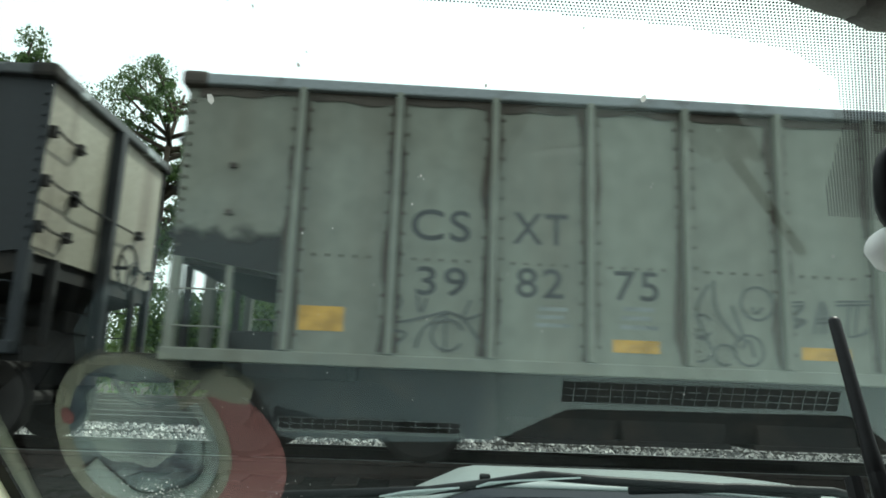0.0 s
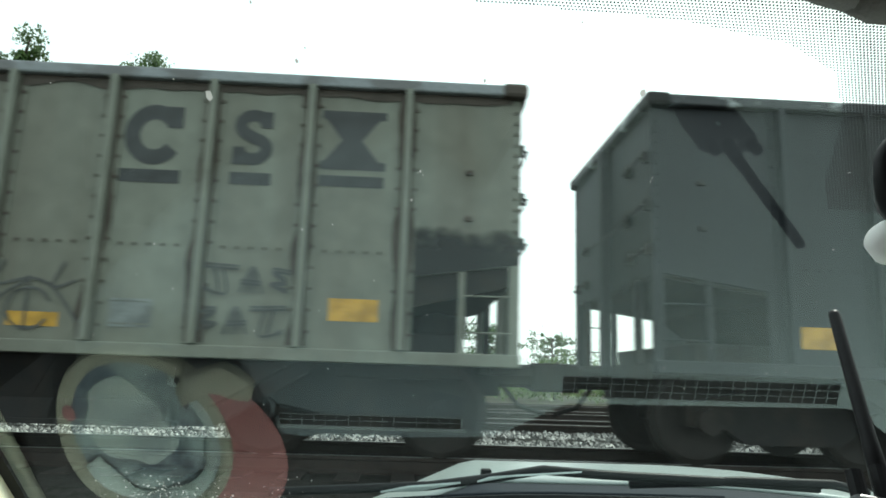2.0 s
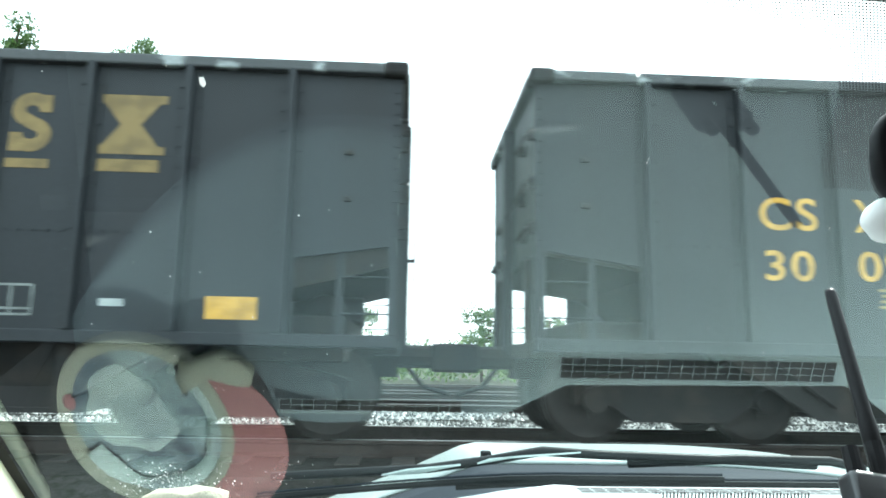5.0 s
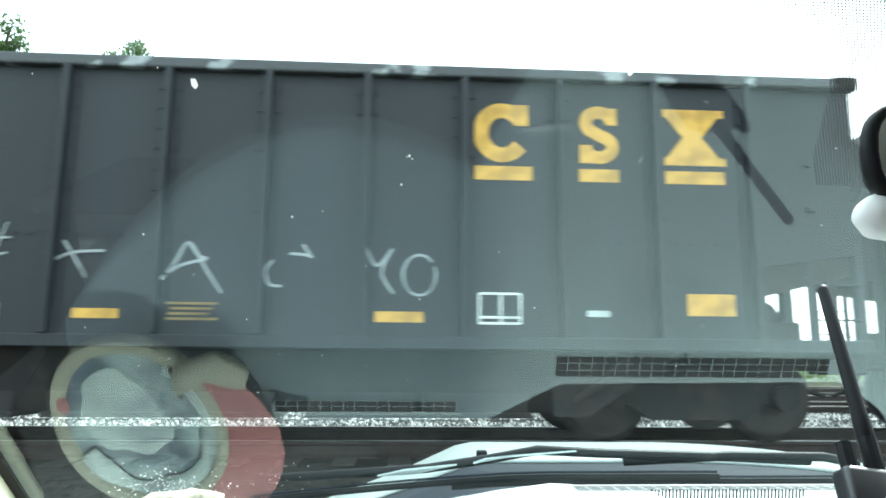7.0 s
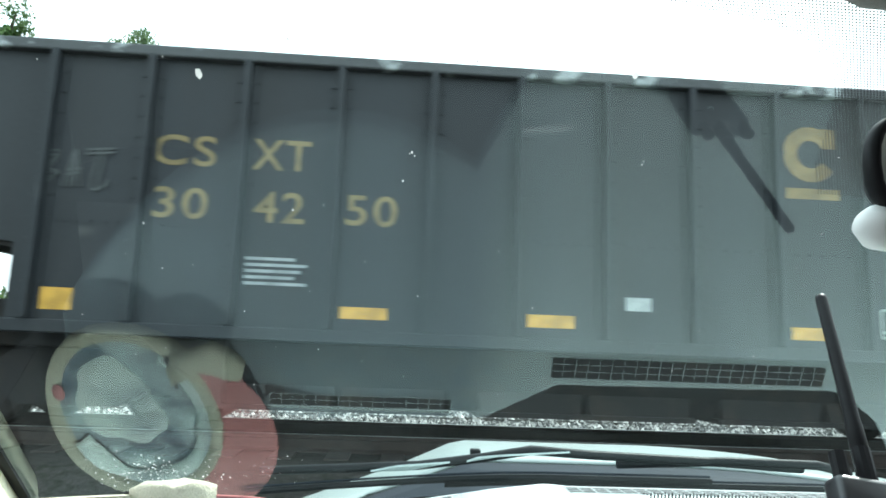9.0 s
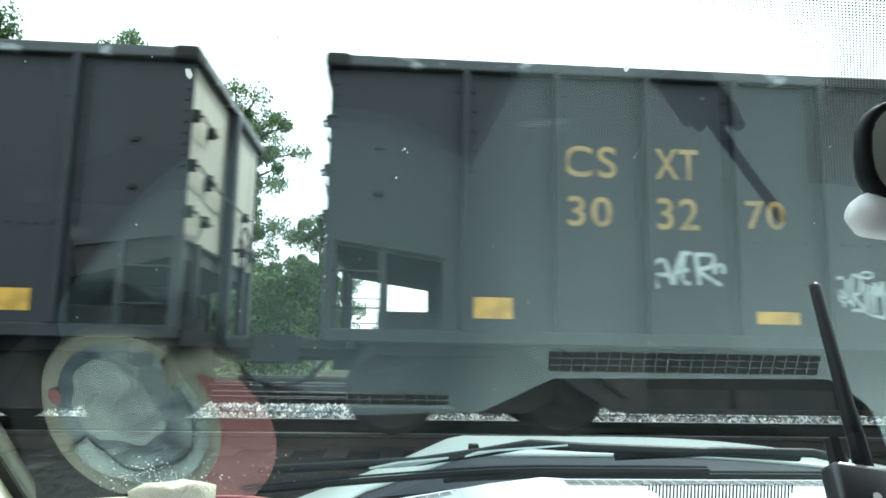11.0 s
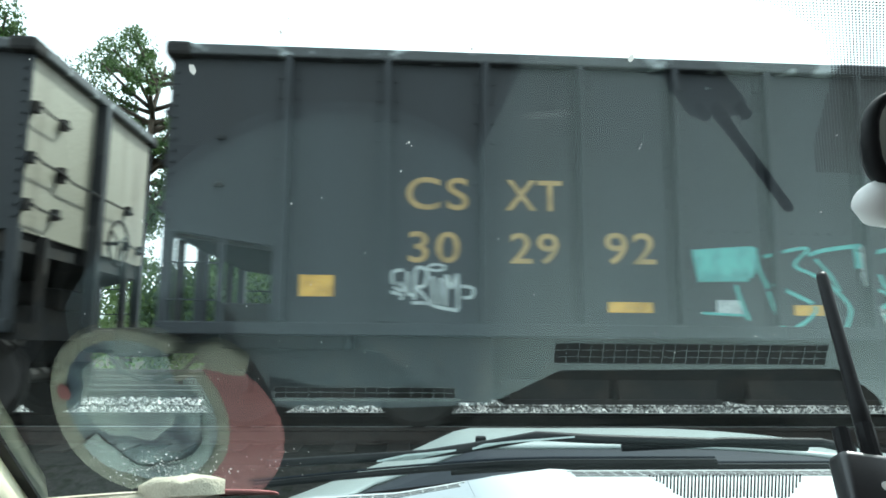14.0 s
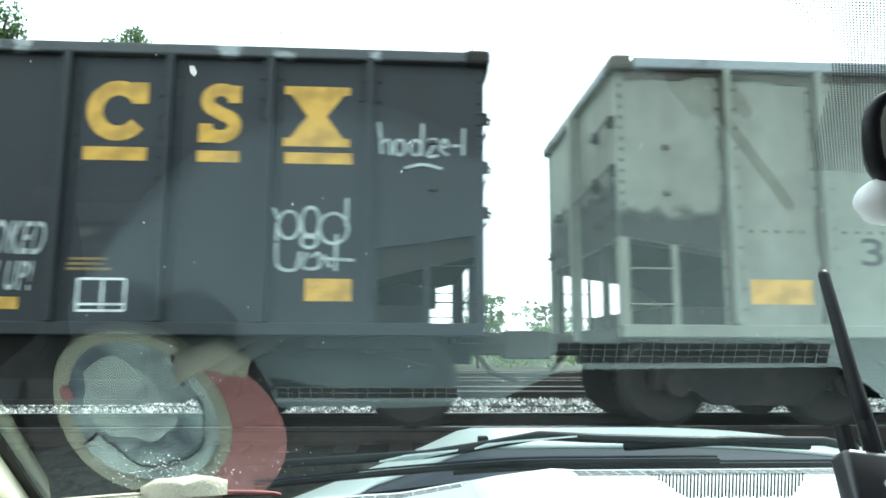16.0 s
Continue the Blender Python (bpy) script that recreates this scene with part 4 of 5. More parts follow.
mark(2, 'X', '-', 10.18, 10.84, 2.69, 3.28, 'y')
mark(2, 'R', '-', 10.19, 10.80, 2.52, 2.64, 'y')
mark(2, 'L', '-', 10.37, 10.59, 1.25, 1.32, 'w')
mark(2, 'Y', '-', 11.33, 11.80, 1.15, 1.36, 'y')
mark(2, 'F', '-', 9.38, 9.77, 1.16, 1.43, 'g')
mark(3, 'T', 'CS', 2.23, 2.81, 2.13, 2.46, 'm')
mark(3, 'T', 'XT', 3.19, 3.76, 2.13, 2.46, 'm')
mark(3, 'T', '30', 2.26, 2.75, 1.63, 1.93, 'n')
mark(3, 'T', '09', 3.20, 3.70, 1.64, 1.94, 'n')
mark(3, 'T', '15', 4.25, 4.59, 1.64, 1.95, 'n')
mark(3, 'Y', '-', 4.15, 4.60, 1.17, 1.28, 'y')
mark(3, 'B', '3', 3.38, 3.73, 1.38, 1.60, 'f')
mark(3, 'B', '3', 4.29, 4.60, 1.38, 1.59, 'f')
mark(3, 'L', '-', 5.20, 5.42, 1.18, 1.30, 'w')
mark(3, 'Y', '-', 6.07, 6.48, 1.17, 1.26, 'y')
mark(3, 'G', '31', 5.06, 5.47, 1.48, 2.04, 'w')
mark(3, 'G', '32', 5.82, 6.32, 1.52, 1.88, 'w')
mark(3, 'G', '33', 6.79, 7.43, 1.40, 1.88, 'w')
mark(3, 'G', '34', 7.79, 8.22, 1.47, 1.88, 'w')
mark(3, 'G', '35', 8.71, 9.42, 1.37, 1.88, 'w')
mark(3, 'B', '3', 6.90, 7.37, 1.16, 1.35, 'f')
mark(3, 'Y', '-', 8.81, 9.26, 1.16, 1.26, 'y')
mark(3, 'F', '-', 9.79, 10.18, 1.16, 1.44, 'w')
mark(3, 'L', '-', 10.82, 11.04, 1.23, 1.29, 'w')
mark(3, 'Y', '-', 11.80, 12.27, 1.25, 1.46, 'y')
mark(3, 'C', '-', 9.73, 10.30, 2.73, 3.33, 'y')
mark(3, 'R', '-', 9.72, 10.31, 2.55, 2.69, 'y')
mark(3, 'S', '-', 10.78, 11.18, 2.74, 3.32, 'y')
mark(3, 'R', '-', 10.78, 11.17, 2.55, 2.68, 'y')
mark(3, 'X', '-', 11.60, 12.26, 2.74, 3.32, 'y')
mark(3, 'R', '-', 11.59, 12.24, 2.55, 2.68, 'y')
mark(4, 'T', 'CS', 2.28, 2.87, 2.52, 2.82, 'm')
mark(4, 'T', 'XT', 3.21, 3.76, 2.52, 2.82, 'm')
mark(4, 'T', '30', 2.33, 2.83, 2.01, 2.31, 'n')
mark(4, 'T', '42', 3.26, 3.73, 2.01, 2.31, 'n')
mark(4, 'T', '50', 4.12, 4.61, 2.02, 2.32, 'n')
mark(4, 'Y', '-', 1.24, 1.70, 1.12, 1.32, 'y')
mark(4, 'B', '4', 3.16, 3.79, 1.42, 1.71, 'w')
mark(4, 'Y', '-', 4.11, 4.56, 1.14, 1.25, 'y')
mark(4, 'Y', '-', 5.85, 6.33, 1.13, 1.25, 'y')
mark(4, 'L', '-', 6.83, 7.08, 1.32, 1.45, 'w')
mark(4, 'Y', '-', 8.44, 8.84, 1.11, 1.23, 'y')
mark(4, 'G', '41', 1.31, 1.95, 2.21, 2.67, 'g')
mark(4, 'C', '-', 8.45, 9.02, 2.69, 3.26, 'y')
mark(4, 'R', '-', 8.45, 9.02, 2.51, 2.62, 'y')
mark(4, 'S', '-', 9.38, 9.78, 2.69, 3.26, 'y')
mark(4, 'R', '-', 9.38, 9.78, 2.51, 2.62, 'y')
mark(4, 'X', '-', 10.18, 10.84, 2.69, 3.28, 'y')
mark(4, 'R', '-', 10.18, 10.84, 2.51, 2.63, 'y')
mark(4, 'F', '-', 9.38, 9.77, 1.16, 1.43, 'g')
mark(4, 'Y', '-', 11.33, 11.79, 1.14, 1.34, 'y')
mark(5, 'T', 'CS', 2.29, 2.82, 2.55, 2.87, 'm')
mark(5, 'T', 'XT', 3.21, 3.65, 2.56, 2.87, 'm')
mark(5, 'T', '30', 2.33, 2.77, 2.06, 2.36, 'n')
mark(5, 'T', '32', 3.22, 3.64, 2.05, 2.37, 'n')
mark(5, 'T', '70', 4.12, 4.52, 2.08, 2.37, 'n')
mark(5, 'G', '51', 3.12, 3.87, 1.47, 1.85, 'w')
mark(5, 'Y', '-', 1.33, 1.79, 1.15, 1.35, 'y')
mark(5, 'Y', '-', 4.18, 4.61, 1.15, 1.27, 'y')
mark(5, 'G', '52', 4.98, 5.60, 1.22, 1.68, 'w')
mark(5, 'G', '53', 5.85, 6.52, 1.37, 1.85, 't')
mark(5, 'Y', '-', 5.84, 6.30, 1.14, 1.25, 'y')
mark(5, 'L', '-', 6.83, 7.10, 1.34, 1.48, 'w')
mark(5, 'Y', '-', 8.46, 8.92, 1.15, 1.26, 'y')
mark(5, 'F', '-', 9.37, 9.77, 1.16, 1.45, 'g')
mark(5, 'L', '-', 10.34, 10.54, 1.25, 1.31, 'w')
mark(5, 'Y', '-', 11.31, 11.76, 1.15, 1.34, 'y')
mark(5, 'C', '-', 8.41, 9.01, 2.68, 3.29, 'y')
mark(5, 'R', '-', 8.41, 9.01, 2.50, 2.63, 'y')
mark(5, 'S', '-', 9.37, 9.78, 2.68, 3.28, 'y')
mark(5, 'R', '-', 9.37, 9.78, 2.51, 2.62, 'y')
mark(5, 'X', '-', 10.14, 10.80, 2.67, 3.29, 'y')
mark(5, 'R', '-', 10.15, 10.79, 2.51, 2.65, 'y')
mark(6, 'T', 'CS', 2.26, 2.86, 2.11, 2.43, 'm')
mark(6, 'T', 'XT', 3.22, 3.77, 2.12, 2.42, 'm')
mark(6, 'T', '30', 2.29, 2.78, 1.60, 1.90, 'n')
mark(6, 'T', '29', 3.26, 3.73, 1.60, 1.90, 'n')
mark(6, 'T', '92', 4.18, 4.68, 1.61, 1.92, 'n')
mark(6, 'G', '52', 2.13, 2.92, 1.14, 1.58, 'w')
mark(6, 'Y', '-', 1.28, 1.60, 1.27, 1.47, 'y')
mark(6, 'Y', '-', 4.20, 4.63, 1.15, 1.25, 'y')
mark(6, 'L', '-', 5.26, 5.51, 1.14, 1.28, 'w')
mark(6, 'U', '61', 5.02, 8.36, 0.97, 1.90, 't')
mark(6, 'U', '61', 5.02, 8.36, 0.97, 1.90, 'w')
mark(6, 'H', 'HOOKED', 8.80, 9.54, 1.64, 1.95, 'w')
mark(6, 'H', 'YOU UP!', 8.80, 9.45, 1.31, 1.58, 'w')
mark(6, 'Y', '-', 8.90, 9.34, 1.14, 1.25, 'y')
mark(6, 'Y', '-', 6.03, 6.34, 1.14, 1.24, 'y')
mark(6, 'F', '-', 9.86, 10.28, 1.13, 1.42, 'w')
mark(6, 'C', '-', 9.81, 10.40, 2.73, 3.32, 'y')
mark(6, 'R', '-', 9.81, 10.39, 2.54, 2.67, 'y')
mark(6, 'S', '-', 10.86, 11.26, 2.73, 3.31, 'y')
mark(6, 'R', '-', 10.86, 11.25, 2.54, 2.65, 'y')
mark(6, 'X', '-', 11.66, 12.29, 2.71, 3.31, 'y')
mark(6, 'R', '-', 11.68, 12.32, 2.54, 2.65, 'y')
mark(6, 'Y', '-', 11.91, 12.34, 1.23, 1.44, 'y')
mark(6, 'G', '62', 12.57, 13.42, 2.59, 2.98, 'w')
mark(6, 'G', '63', 11.60, 12.32, 1.51, 2.21, 'w')
mark(6, 'B', '3', 8.01, 8.32, 1.15, 1.30, 'f')
mark(6, 'B', '2', 9.73, 10.14, 1.50, 1.64, 'f')
mark(7, 'Y', '-', 1.28, 1.90, 1.23, 1.47, 'y')
mark(7, 'T', '3', 2.42, 2.65, 1.61, 1.89, 'm')

# ---- the parked car around the viewer ----
K = 0.75                                    # size of the cabin plan, which is drawn from the eye
RAKE = radians(32)
NY, NZ, REACH = math.sin(RAKE), math.cos(RAKE), 0.49      # plane of the windshield


def on_glass(x, z, lift=0.0):
    """A point of the glass at that height over the eye; lift: out of the glass."""
    return Vector((x, (REACH - NZ * z) / NY + lift * NY, z + lift * NZ))


def sheet(bm, rows):
    vs = [[bm.verts.new(p) for p in r] for r in rows]
    for a, b in zip(vs, vs[1:]):
        for i in range(len(a) - 1):
            bm.faces.new((a[i], a[i + 1], b[i + 1], b[i]))
    return bm


def slab(rows, d):
    """A sheet of points, closed by a second one that lies lower by d."""
    bm = B()
    up = [[bm.verts.new(p) for p in r] for r in rows]
    lo = [[bm.verts.new((p[0], p[1], p[2] - d)) for p in r] for r in rows]
    for vs in (up, lo):
        for a, b in zip(vs, vs[1:]):
            for i in range(len(a) - 1):
                bm.faces.new((a[i], a[i + 1], b[i + 1], b[i]))
    edge_up = up[0][:-1] + [r[-1] for r in up[:-1]] + up[-1][:0:-1] + [r[0] for r in up[:0:-1]]
    edge_lo = lo[0][:-1] + [r[-1] for r in lo[:-1]] + lo[-1][:0:-1] + [r[0] for r in lo[:0:-1]]
    for i in range(len(edge_up)):
        j = (i + 1) % len(edge_up)
        bm.faces.new((edge_up[i], edge_up[j], edge_lo[j], edge_lo[i]))
    return bm


def cpart(name, bm, mat, parent=None, label="", smooth=False):
    for v in bm.verts:
        v.co = Vector((v.co.x * K, v.co.y * K, v.co.z * K + EYE))
    return part(name, bm, mat, parent, label, smooth)


vehicle = tagged(new("parked_car"), "white parked car with a pale grey dashboard and cream trim", "car")


def hood_rear(x):
    """Rear edge of the hood, over the cowl."""
    fall = max(0.0, 0.20 - x)
    return 1.87 + 0.5 * min(fall, 0.25) - 0.9 * max(0.0, fall - 0.25) - 0.12 * max(0, x - 0.8)


def hood():
    rows = []
    for j in range(15):
        w = j / 14
        row = []
        for i in range(41):
            x = -0.45 + 1.93 * i / 40
            fall = max(0.0, 0.20 - x)
            z = -0.245 - min(0.46 * fall, 0.34 * fall + 0.025) - 0.03 * max(0, x - 0.75) ** 2 * 4
            rear = hood_rear(x)
            y = rear + (2.35 - rear) * w
            row.append((x, y, z - 0.022 * (2 * w - 0.85) ** 2 - 0.10 * max(0, w - 0.8)))
        rows.append(row)
    cpart("hood", slab(rows, 0.008), BODY_PAINT, vehicle, "glossy white hood", smooth=True)
    cpart("washer_nozzle", box(B(), 0.208, 0.236, 1.885, 1.91, -0.27, -0.238, 0.004), BLACK_PLASTIC, vehicle)
    rows = []
    for j in range(7):
        row = []
        for x in np.linspace(-0.45, 1.45, 36):
            fall = max(0.0, 0.20 - x)
            far = (hood_rear(x) - 0.01, -0.268 - min(0.46 * fall, 0.34 * fall + 0.025) - 0.12 * max(0, x - 0.75) ** 2)
            zn = far[1] - 0.035
            yn = min(on_glass(0, zn).y + 0.02, far[0] - 0.06)
            row.append((x, yn + (far[0] - yn) * j / 6, zn + (far[1] - zn) * j / 6 - 0.008 * math.sin(math.pi * j / 6)))
        rows.append(row)
    cpart("cowl", slab(rows, 0.015), COWL, vehicle, "black plastic cowl under the wipers", smooth=True)


def wipers():
    for k, pts in enumerate(([(-0.25, -0.262), (0.05, -0.238), (0.17, -0.215), (0.25, -0.196), (0.36, -0.203), (0.62, -0.212), (0.78, -0.222)],
                             [(0.42, -0.222), (0.62, -0.209), (0.80, -0.212), (0.88, -0.228)])):
        arm = cpart("wiper", tube(B(), [on_glass(x, z, 0.045) for x, z in pts], 0.0085, 8), BLACK_PLASTIC, vehicle, "black wiper arm", smooth=True)
        x0, x1 = ((-0.28, 0.60), (0.10, 0.86))[k]
        dz = -0.012 * k
        bm = B()
        a = [on_glass(x, -0.228 - 0.13 * max(0, 0.25 - x) ** 1.3 + dz, 0.02) for x in np.linspace(x0, x1, 12)]
        tube(bm, a, 0.0065, 6)
        blade = cpart("blade", bm, BLACK_PLASTIC, arm)
        bm = B()
        tube(bm, [p + Vector((0, 0.006, 0.008)) for p in a], 0.0022, 5)
        if k == 0:
            for quad in (((0.135, -0.213), (0.20, -0.197), (0.315, -0.186), (0.155, -0.203)), ((-0.04, -0.242), (0.03, -0.237), (0.105, -0.216), (0.01, -0.228))):
                # pale plate added as a painted sun glint on the arm
                bm2 = slab([[on_glass(*quad[0], 0.036), on_glass(*quad[1], 0.036)], [on_glass(*quad[3], 0.036), on_glass(*quad[2], 0.036)]], 0.003)
                cpart("arm_cover", bm2, GLINT, arm, "bright sun glint painted on the wiper arm")
        cpart("blade_spine", bm, COWL, arm, "grey spine of the blade")


def along(x, pts):
    """Height of a broken line at x."""
    for (a, p), (b, q) in zip(pts, pts[1:]):
        if x <= b:
            return p + (q - p) * max(0.0, x - a) / (b - a)
    return pts[-1][1]


def dash_edge(x):
    return min(1.2, 0.632 + 1.5 * (x + 0.1) ** 2) if x < 0.165 else 0.50


def dash_height(x, y):
    z = -0.25
    if x < -0.14:
        z -= 0.06 * min(1, (-x - 0.14) / 0.32) * min(1, max(0, (y - 0.66) / 0.35))
    return z - 0.02 * max(0, 0.8 - y)


def dash_lip(x):
    """Edge of the dashboard towards the glass, where it drops into a dark trough."""
    return along(x, ((-0.31, 1.325), (-0.23, 1.175), (0.16, 1.160), (0.285, 1.090), (0.80, 1.083), (0.89, 1.14), (0.93, 1.20), (1.0, 1.318), (1.4, 1.318)))


def swell(bm):
    """The dashboard rises from the instruments to the middle of the car."""
    for v in bm.verts:
        f = along(v.co.x, ((-0.3, 1.0), (-0.17, 0.994), (0.0, 0.985), (0.15, 0.960), (0.25, 0.938), (1.5, 0.938)))
        top = Vector((0, 2 * REACH * NY, 2 * REACH * NZ))
        v.co = top + (v.co - top) * f
    return bm


def dashboard():
    def pad(x0, x1, n, m):
        rows = []
        for j in range(m + 1):
            row = []
            for x in np.linspace(x0, x1, n):
                e = dash_edge(x if x0 < 0 else 0.3)
                y = e + (dash_lip(x) - e) * j / m
                row.append((x, y, dash_height(x, y) - (0.03 * (1 - j / 2) ** 2 if j < 2 else 0)))
            rows.append(row)
        return swell(slab(rows, 0.008))
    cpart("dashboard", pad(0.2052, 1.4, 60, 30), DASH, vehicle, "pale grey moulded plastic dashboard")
    cpart("dash_end", pad(-0.72, -0.59, 8, 30), BINNACLE, vehicle, "dark end of the dashboard")
    # unseen board, added to keep the hood out of the glass reflection
    cpart("glass_sill", box(B(), -0.72, 1.4, 1.29, 1.455, -0.365, -0.35), BINNACLE, vehicle, "added dark board that blocks reflections below the glass")
    cpart("instrument_hood", pad(-0.5895, 0.1148, 60, 30), DASH_DARK, vehicle, "darker grey hood over the instruments")
    # strip added for the painted shading between instrument hood and dashboard
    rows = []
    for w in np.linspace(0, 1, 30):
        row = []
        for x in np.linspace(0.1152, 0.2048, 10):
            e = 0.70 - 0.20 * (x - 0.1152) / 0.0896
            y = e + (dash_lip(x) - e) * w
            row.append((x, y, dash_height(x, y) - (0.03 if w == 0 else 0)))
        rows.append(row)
    cpart("dash_seam", swell(slab(rows, 0.008)), SHADE_RAMP, vehicle, "added grey strip with painted shading beside the instrument hood")
    cpart("dash_trough", prism(B(), [(-0.24, 1.165), (0.165, 1.15), (0.29, 1.07), (0.82, 1.07), (1.35, 1.2), (1.35, 1.322), (-0.24, 1.322)], "z", -0.30, -0.288), BINNACLE, vehicle, "dark plastic trough along the foot of the glass")
    # two long grilles
    for x0, x1, y0, y1, cols, rws in ((0.272, 0.772, 1.036, 1.076, 23, 3), (-0.22, 0.10, 1.125, 1.147, 16, 2)):
        v = cpart("air_vent", swell(slab([[(x, y, -0.2494) for x in np.linspace(x0, x1, 12)] for y in (y0, y1)], 0.003)), BLACK_PLASTIC, vehicle, "black air vent grille")
        for i in range(cols + 1):
            x = x0 + (x1 - x0) * i / cols
            cpart("vent_bar", swell(box(B(), x - 0.0007, x + 0.0007, y0, y1, -0.2495, -0.2487)), DASH, v)
        for i in range(rws + 1):
            y = y0 + (y1 - y0) * i / rws
            cpart("vent_bar", swell(slab([[(x, q, -0.2486) for x in np.linspace(x0, x1, 12)] for q in (y - 0.0006, y + 0.0006)], 0.0009)), DASH, v)
        cpart("vent_rim", swell(slab([[(x, q, -0.2482) for x in np.linspace(x0 - 0.004, x1 + 0.01, 12)] for q in (y1 + 0.001, y1 + 0.006)], 0.003)), DASH, v)
    # defroster grille: rows of low dark pegs on the rise of the dashboard
    v = cpart("defroster_grille", swell(box(B(), 0.385, 0.39, 0.985, 1.03, -0.2497, -0.2490)), DASH, vehicle, "defroster grille with fine dark slats")
    for i in range(44):
        c = 0.374 + 0.232 * i / 43
        bm = B()
        for y in np.arange(0.875 + 0.016 * (i * 0.37 % 1), 1.040, 0.016):
            if y > 0.875 + max(0, 0.425 - c) * 3 and y > 0.875 + max(0, c - 0.59) * 6:
                box(bm, c * y - 0.0013, c * y + 0.0013, y, y + 0.0005, -0.254, -0.2468)
        cpart("slat", swell(bm), BINNACLE, v)


def curved_line(pts, n=5):
    """A smooth line through points in space."""
    flat = [curved([(p[0], p[k]) for p in pts], n) for k in (1, 2)]
    return [(a.x, a.y, b.y) for a, b in zip(*flat)]


def shell():
    cpart("roof", box(B(), -0.95, 1.6, -2.4, 0.425, 0.318, 0.37), GREY_TRIM, vehicle, "grey cloth roof lining")
    cpart("header_trim", tube(B(), curved_line([(-0.9, 0.425, 0.325), (0.05, 0.425, 0.325), (0.22, 0.43, 0.312), (0.315, 0.435, 0.289), (0.45, 0.435, 0.279), (1.5, 0.435, 0.277)]), 0.020, 12), GREY_TRIM, vehicle, smooth=True)
    cpart("floor_pan", box(B(), -0.95, 1.6, -2.4, 1.3, -1.05, -1.0), GREY_TRIM, vehicle)
    for x0, x1 in ((-0.98, -0.88), (1.55, 1.65)):
        cpart("door", box(B(), x0, x1, -2.4, 1.25, -1.0, -0.24), BINNACLE, vehicle)
    cpart("tail_panel", box(B(), -0.88, 1.55, -2.45, -2.4, -1.0, 0.30), BINNACLE, vehicle)
    cpart("dash_front", box(B(), -0.72, 1.4, 0.83, 0.86, -1.0, -0.5), BINNACLE, vehicle)
    for x0, x1 in ((-0.45, 0.25), (0.7, 1.35)):
        cpart("seat", box(B(), x0, x1, -0.55, -0.35, -0.75, 0.02, 0.05), SEAT, vehicle, "dark grey cloth front seat", smooth=True)
    left = [Vector((-0.642 - 0.28 * max(0, -z - 0.1) + 0.35 * max(0, z + 0.1), on_glass(0, z, -0.03).y, on_glass(0, z, -0.03).z)) for z in np.linspace(-0.36, 0.34, 12)]
    cpart("front_pillar", tube(B(), [p + Vector((-0.045, 0, 0)) for p in left], 0.055, 12), CREAM_TRIM, vehicle, "sunlit cream front pillar trim", smooth=True)
    cpart("front_pillar", tube(B(), [on_glass(1.5, z, -0.03) for z in np.linspace(-0.36, 0.34, 8)], 0.05, 10), CREAM_TRIM, vehicle, smooth=True)
    bm = B()
    sheet(bm, [[on_glass(p.x + o, p.z + 0.028, -0.003) for p in left] for o in (0.0, 0.022)])
    cpart("glass_seal", bm, BLACK_PLASTIC, vehicle, "black rubber seal of the windshield")


def outside():
    """Plain body panels and wheels that close the car."""
    cpart("roof_skin", box(B(), -0.95, 1.6, -2.4, 0.42, 0.372, 0.392, 0.008), BODY_PAINT, vehicle)
    for x0, x1 in ((-1.005, -0.982), (1.652, 1.675)):
        cpart("door_skin", box(B(), x0, x1, -2.4, 1.2, -1.25, -0.242, 0.008), BODY_PAINT, vehicle)
    cpart("tail_skin", box(B(), -0.98, 1.65, -2.48, -2.452, -1.25, 0.37, 0.008), BODY_PAINT, vehicle)
    cpart("front_body", box(B(), -0.72, 1.44, 1.36, 2.33, -1.3, -0.62, 0.03), BODY_PAINT, vehicle)
    for s0 in (-1, 1):
        for y in (1.78, -1.7):
            x = 0.335 + s0 * 1.16
            bm = B()
            tube(bm, [(x - 0.13, y, -1.175), (x - 0.10, y, -1.175), (x + 0.10, y, -1.175), (x + 0.13, y, -1.175)], 0.42, 28)
            w = cpart("wheel", bm, BLACK_PLASTIC, vehicle, "black rubber tyre")
            bm = B()
            tube(bm, [(x + s0 * 0.131, y, -1.175), (x + s0 * 0.14, y, -1.175)], 0.26, 20)
            cpart("rim", bm, CHROME, w, "bright wheel rim")


def frit_limit(x):
    """Lower limit of the black dots on the glass."""
    pts = ((-1.0, 0.286), (0.0, 0.283), (0.2, 0.279), (0.295, 0.271), (0.345, 0.258), (0.372, 0.235), (0.392, 0.195), (0.41, 0.178), (0.62, 0.17), (0.63, 0.26), (1.6, 0.28))
    for (a, p), (b, q) in zip(pts, pts[1:]):
        if x <= b:
            return p + (q - p) * (x - a) / (b - a)
    return 0.28


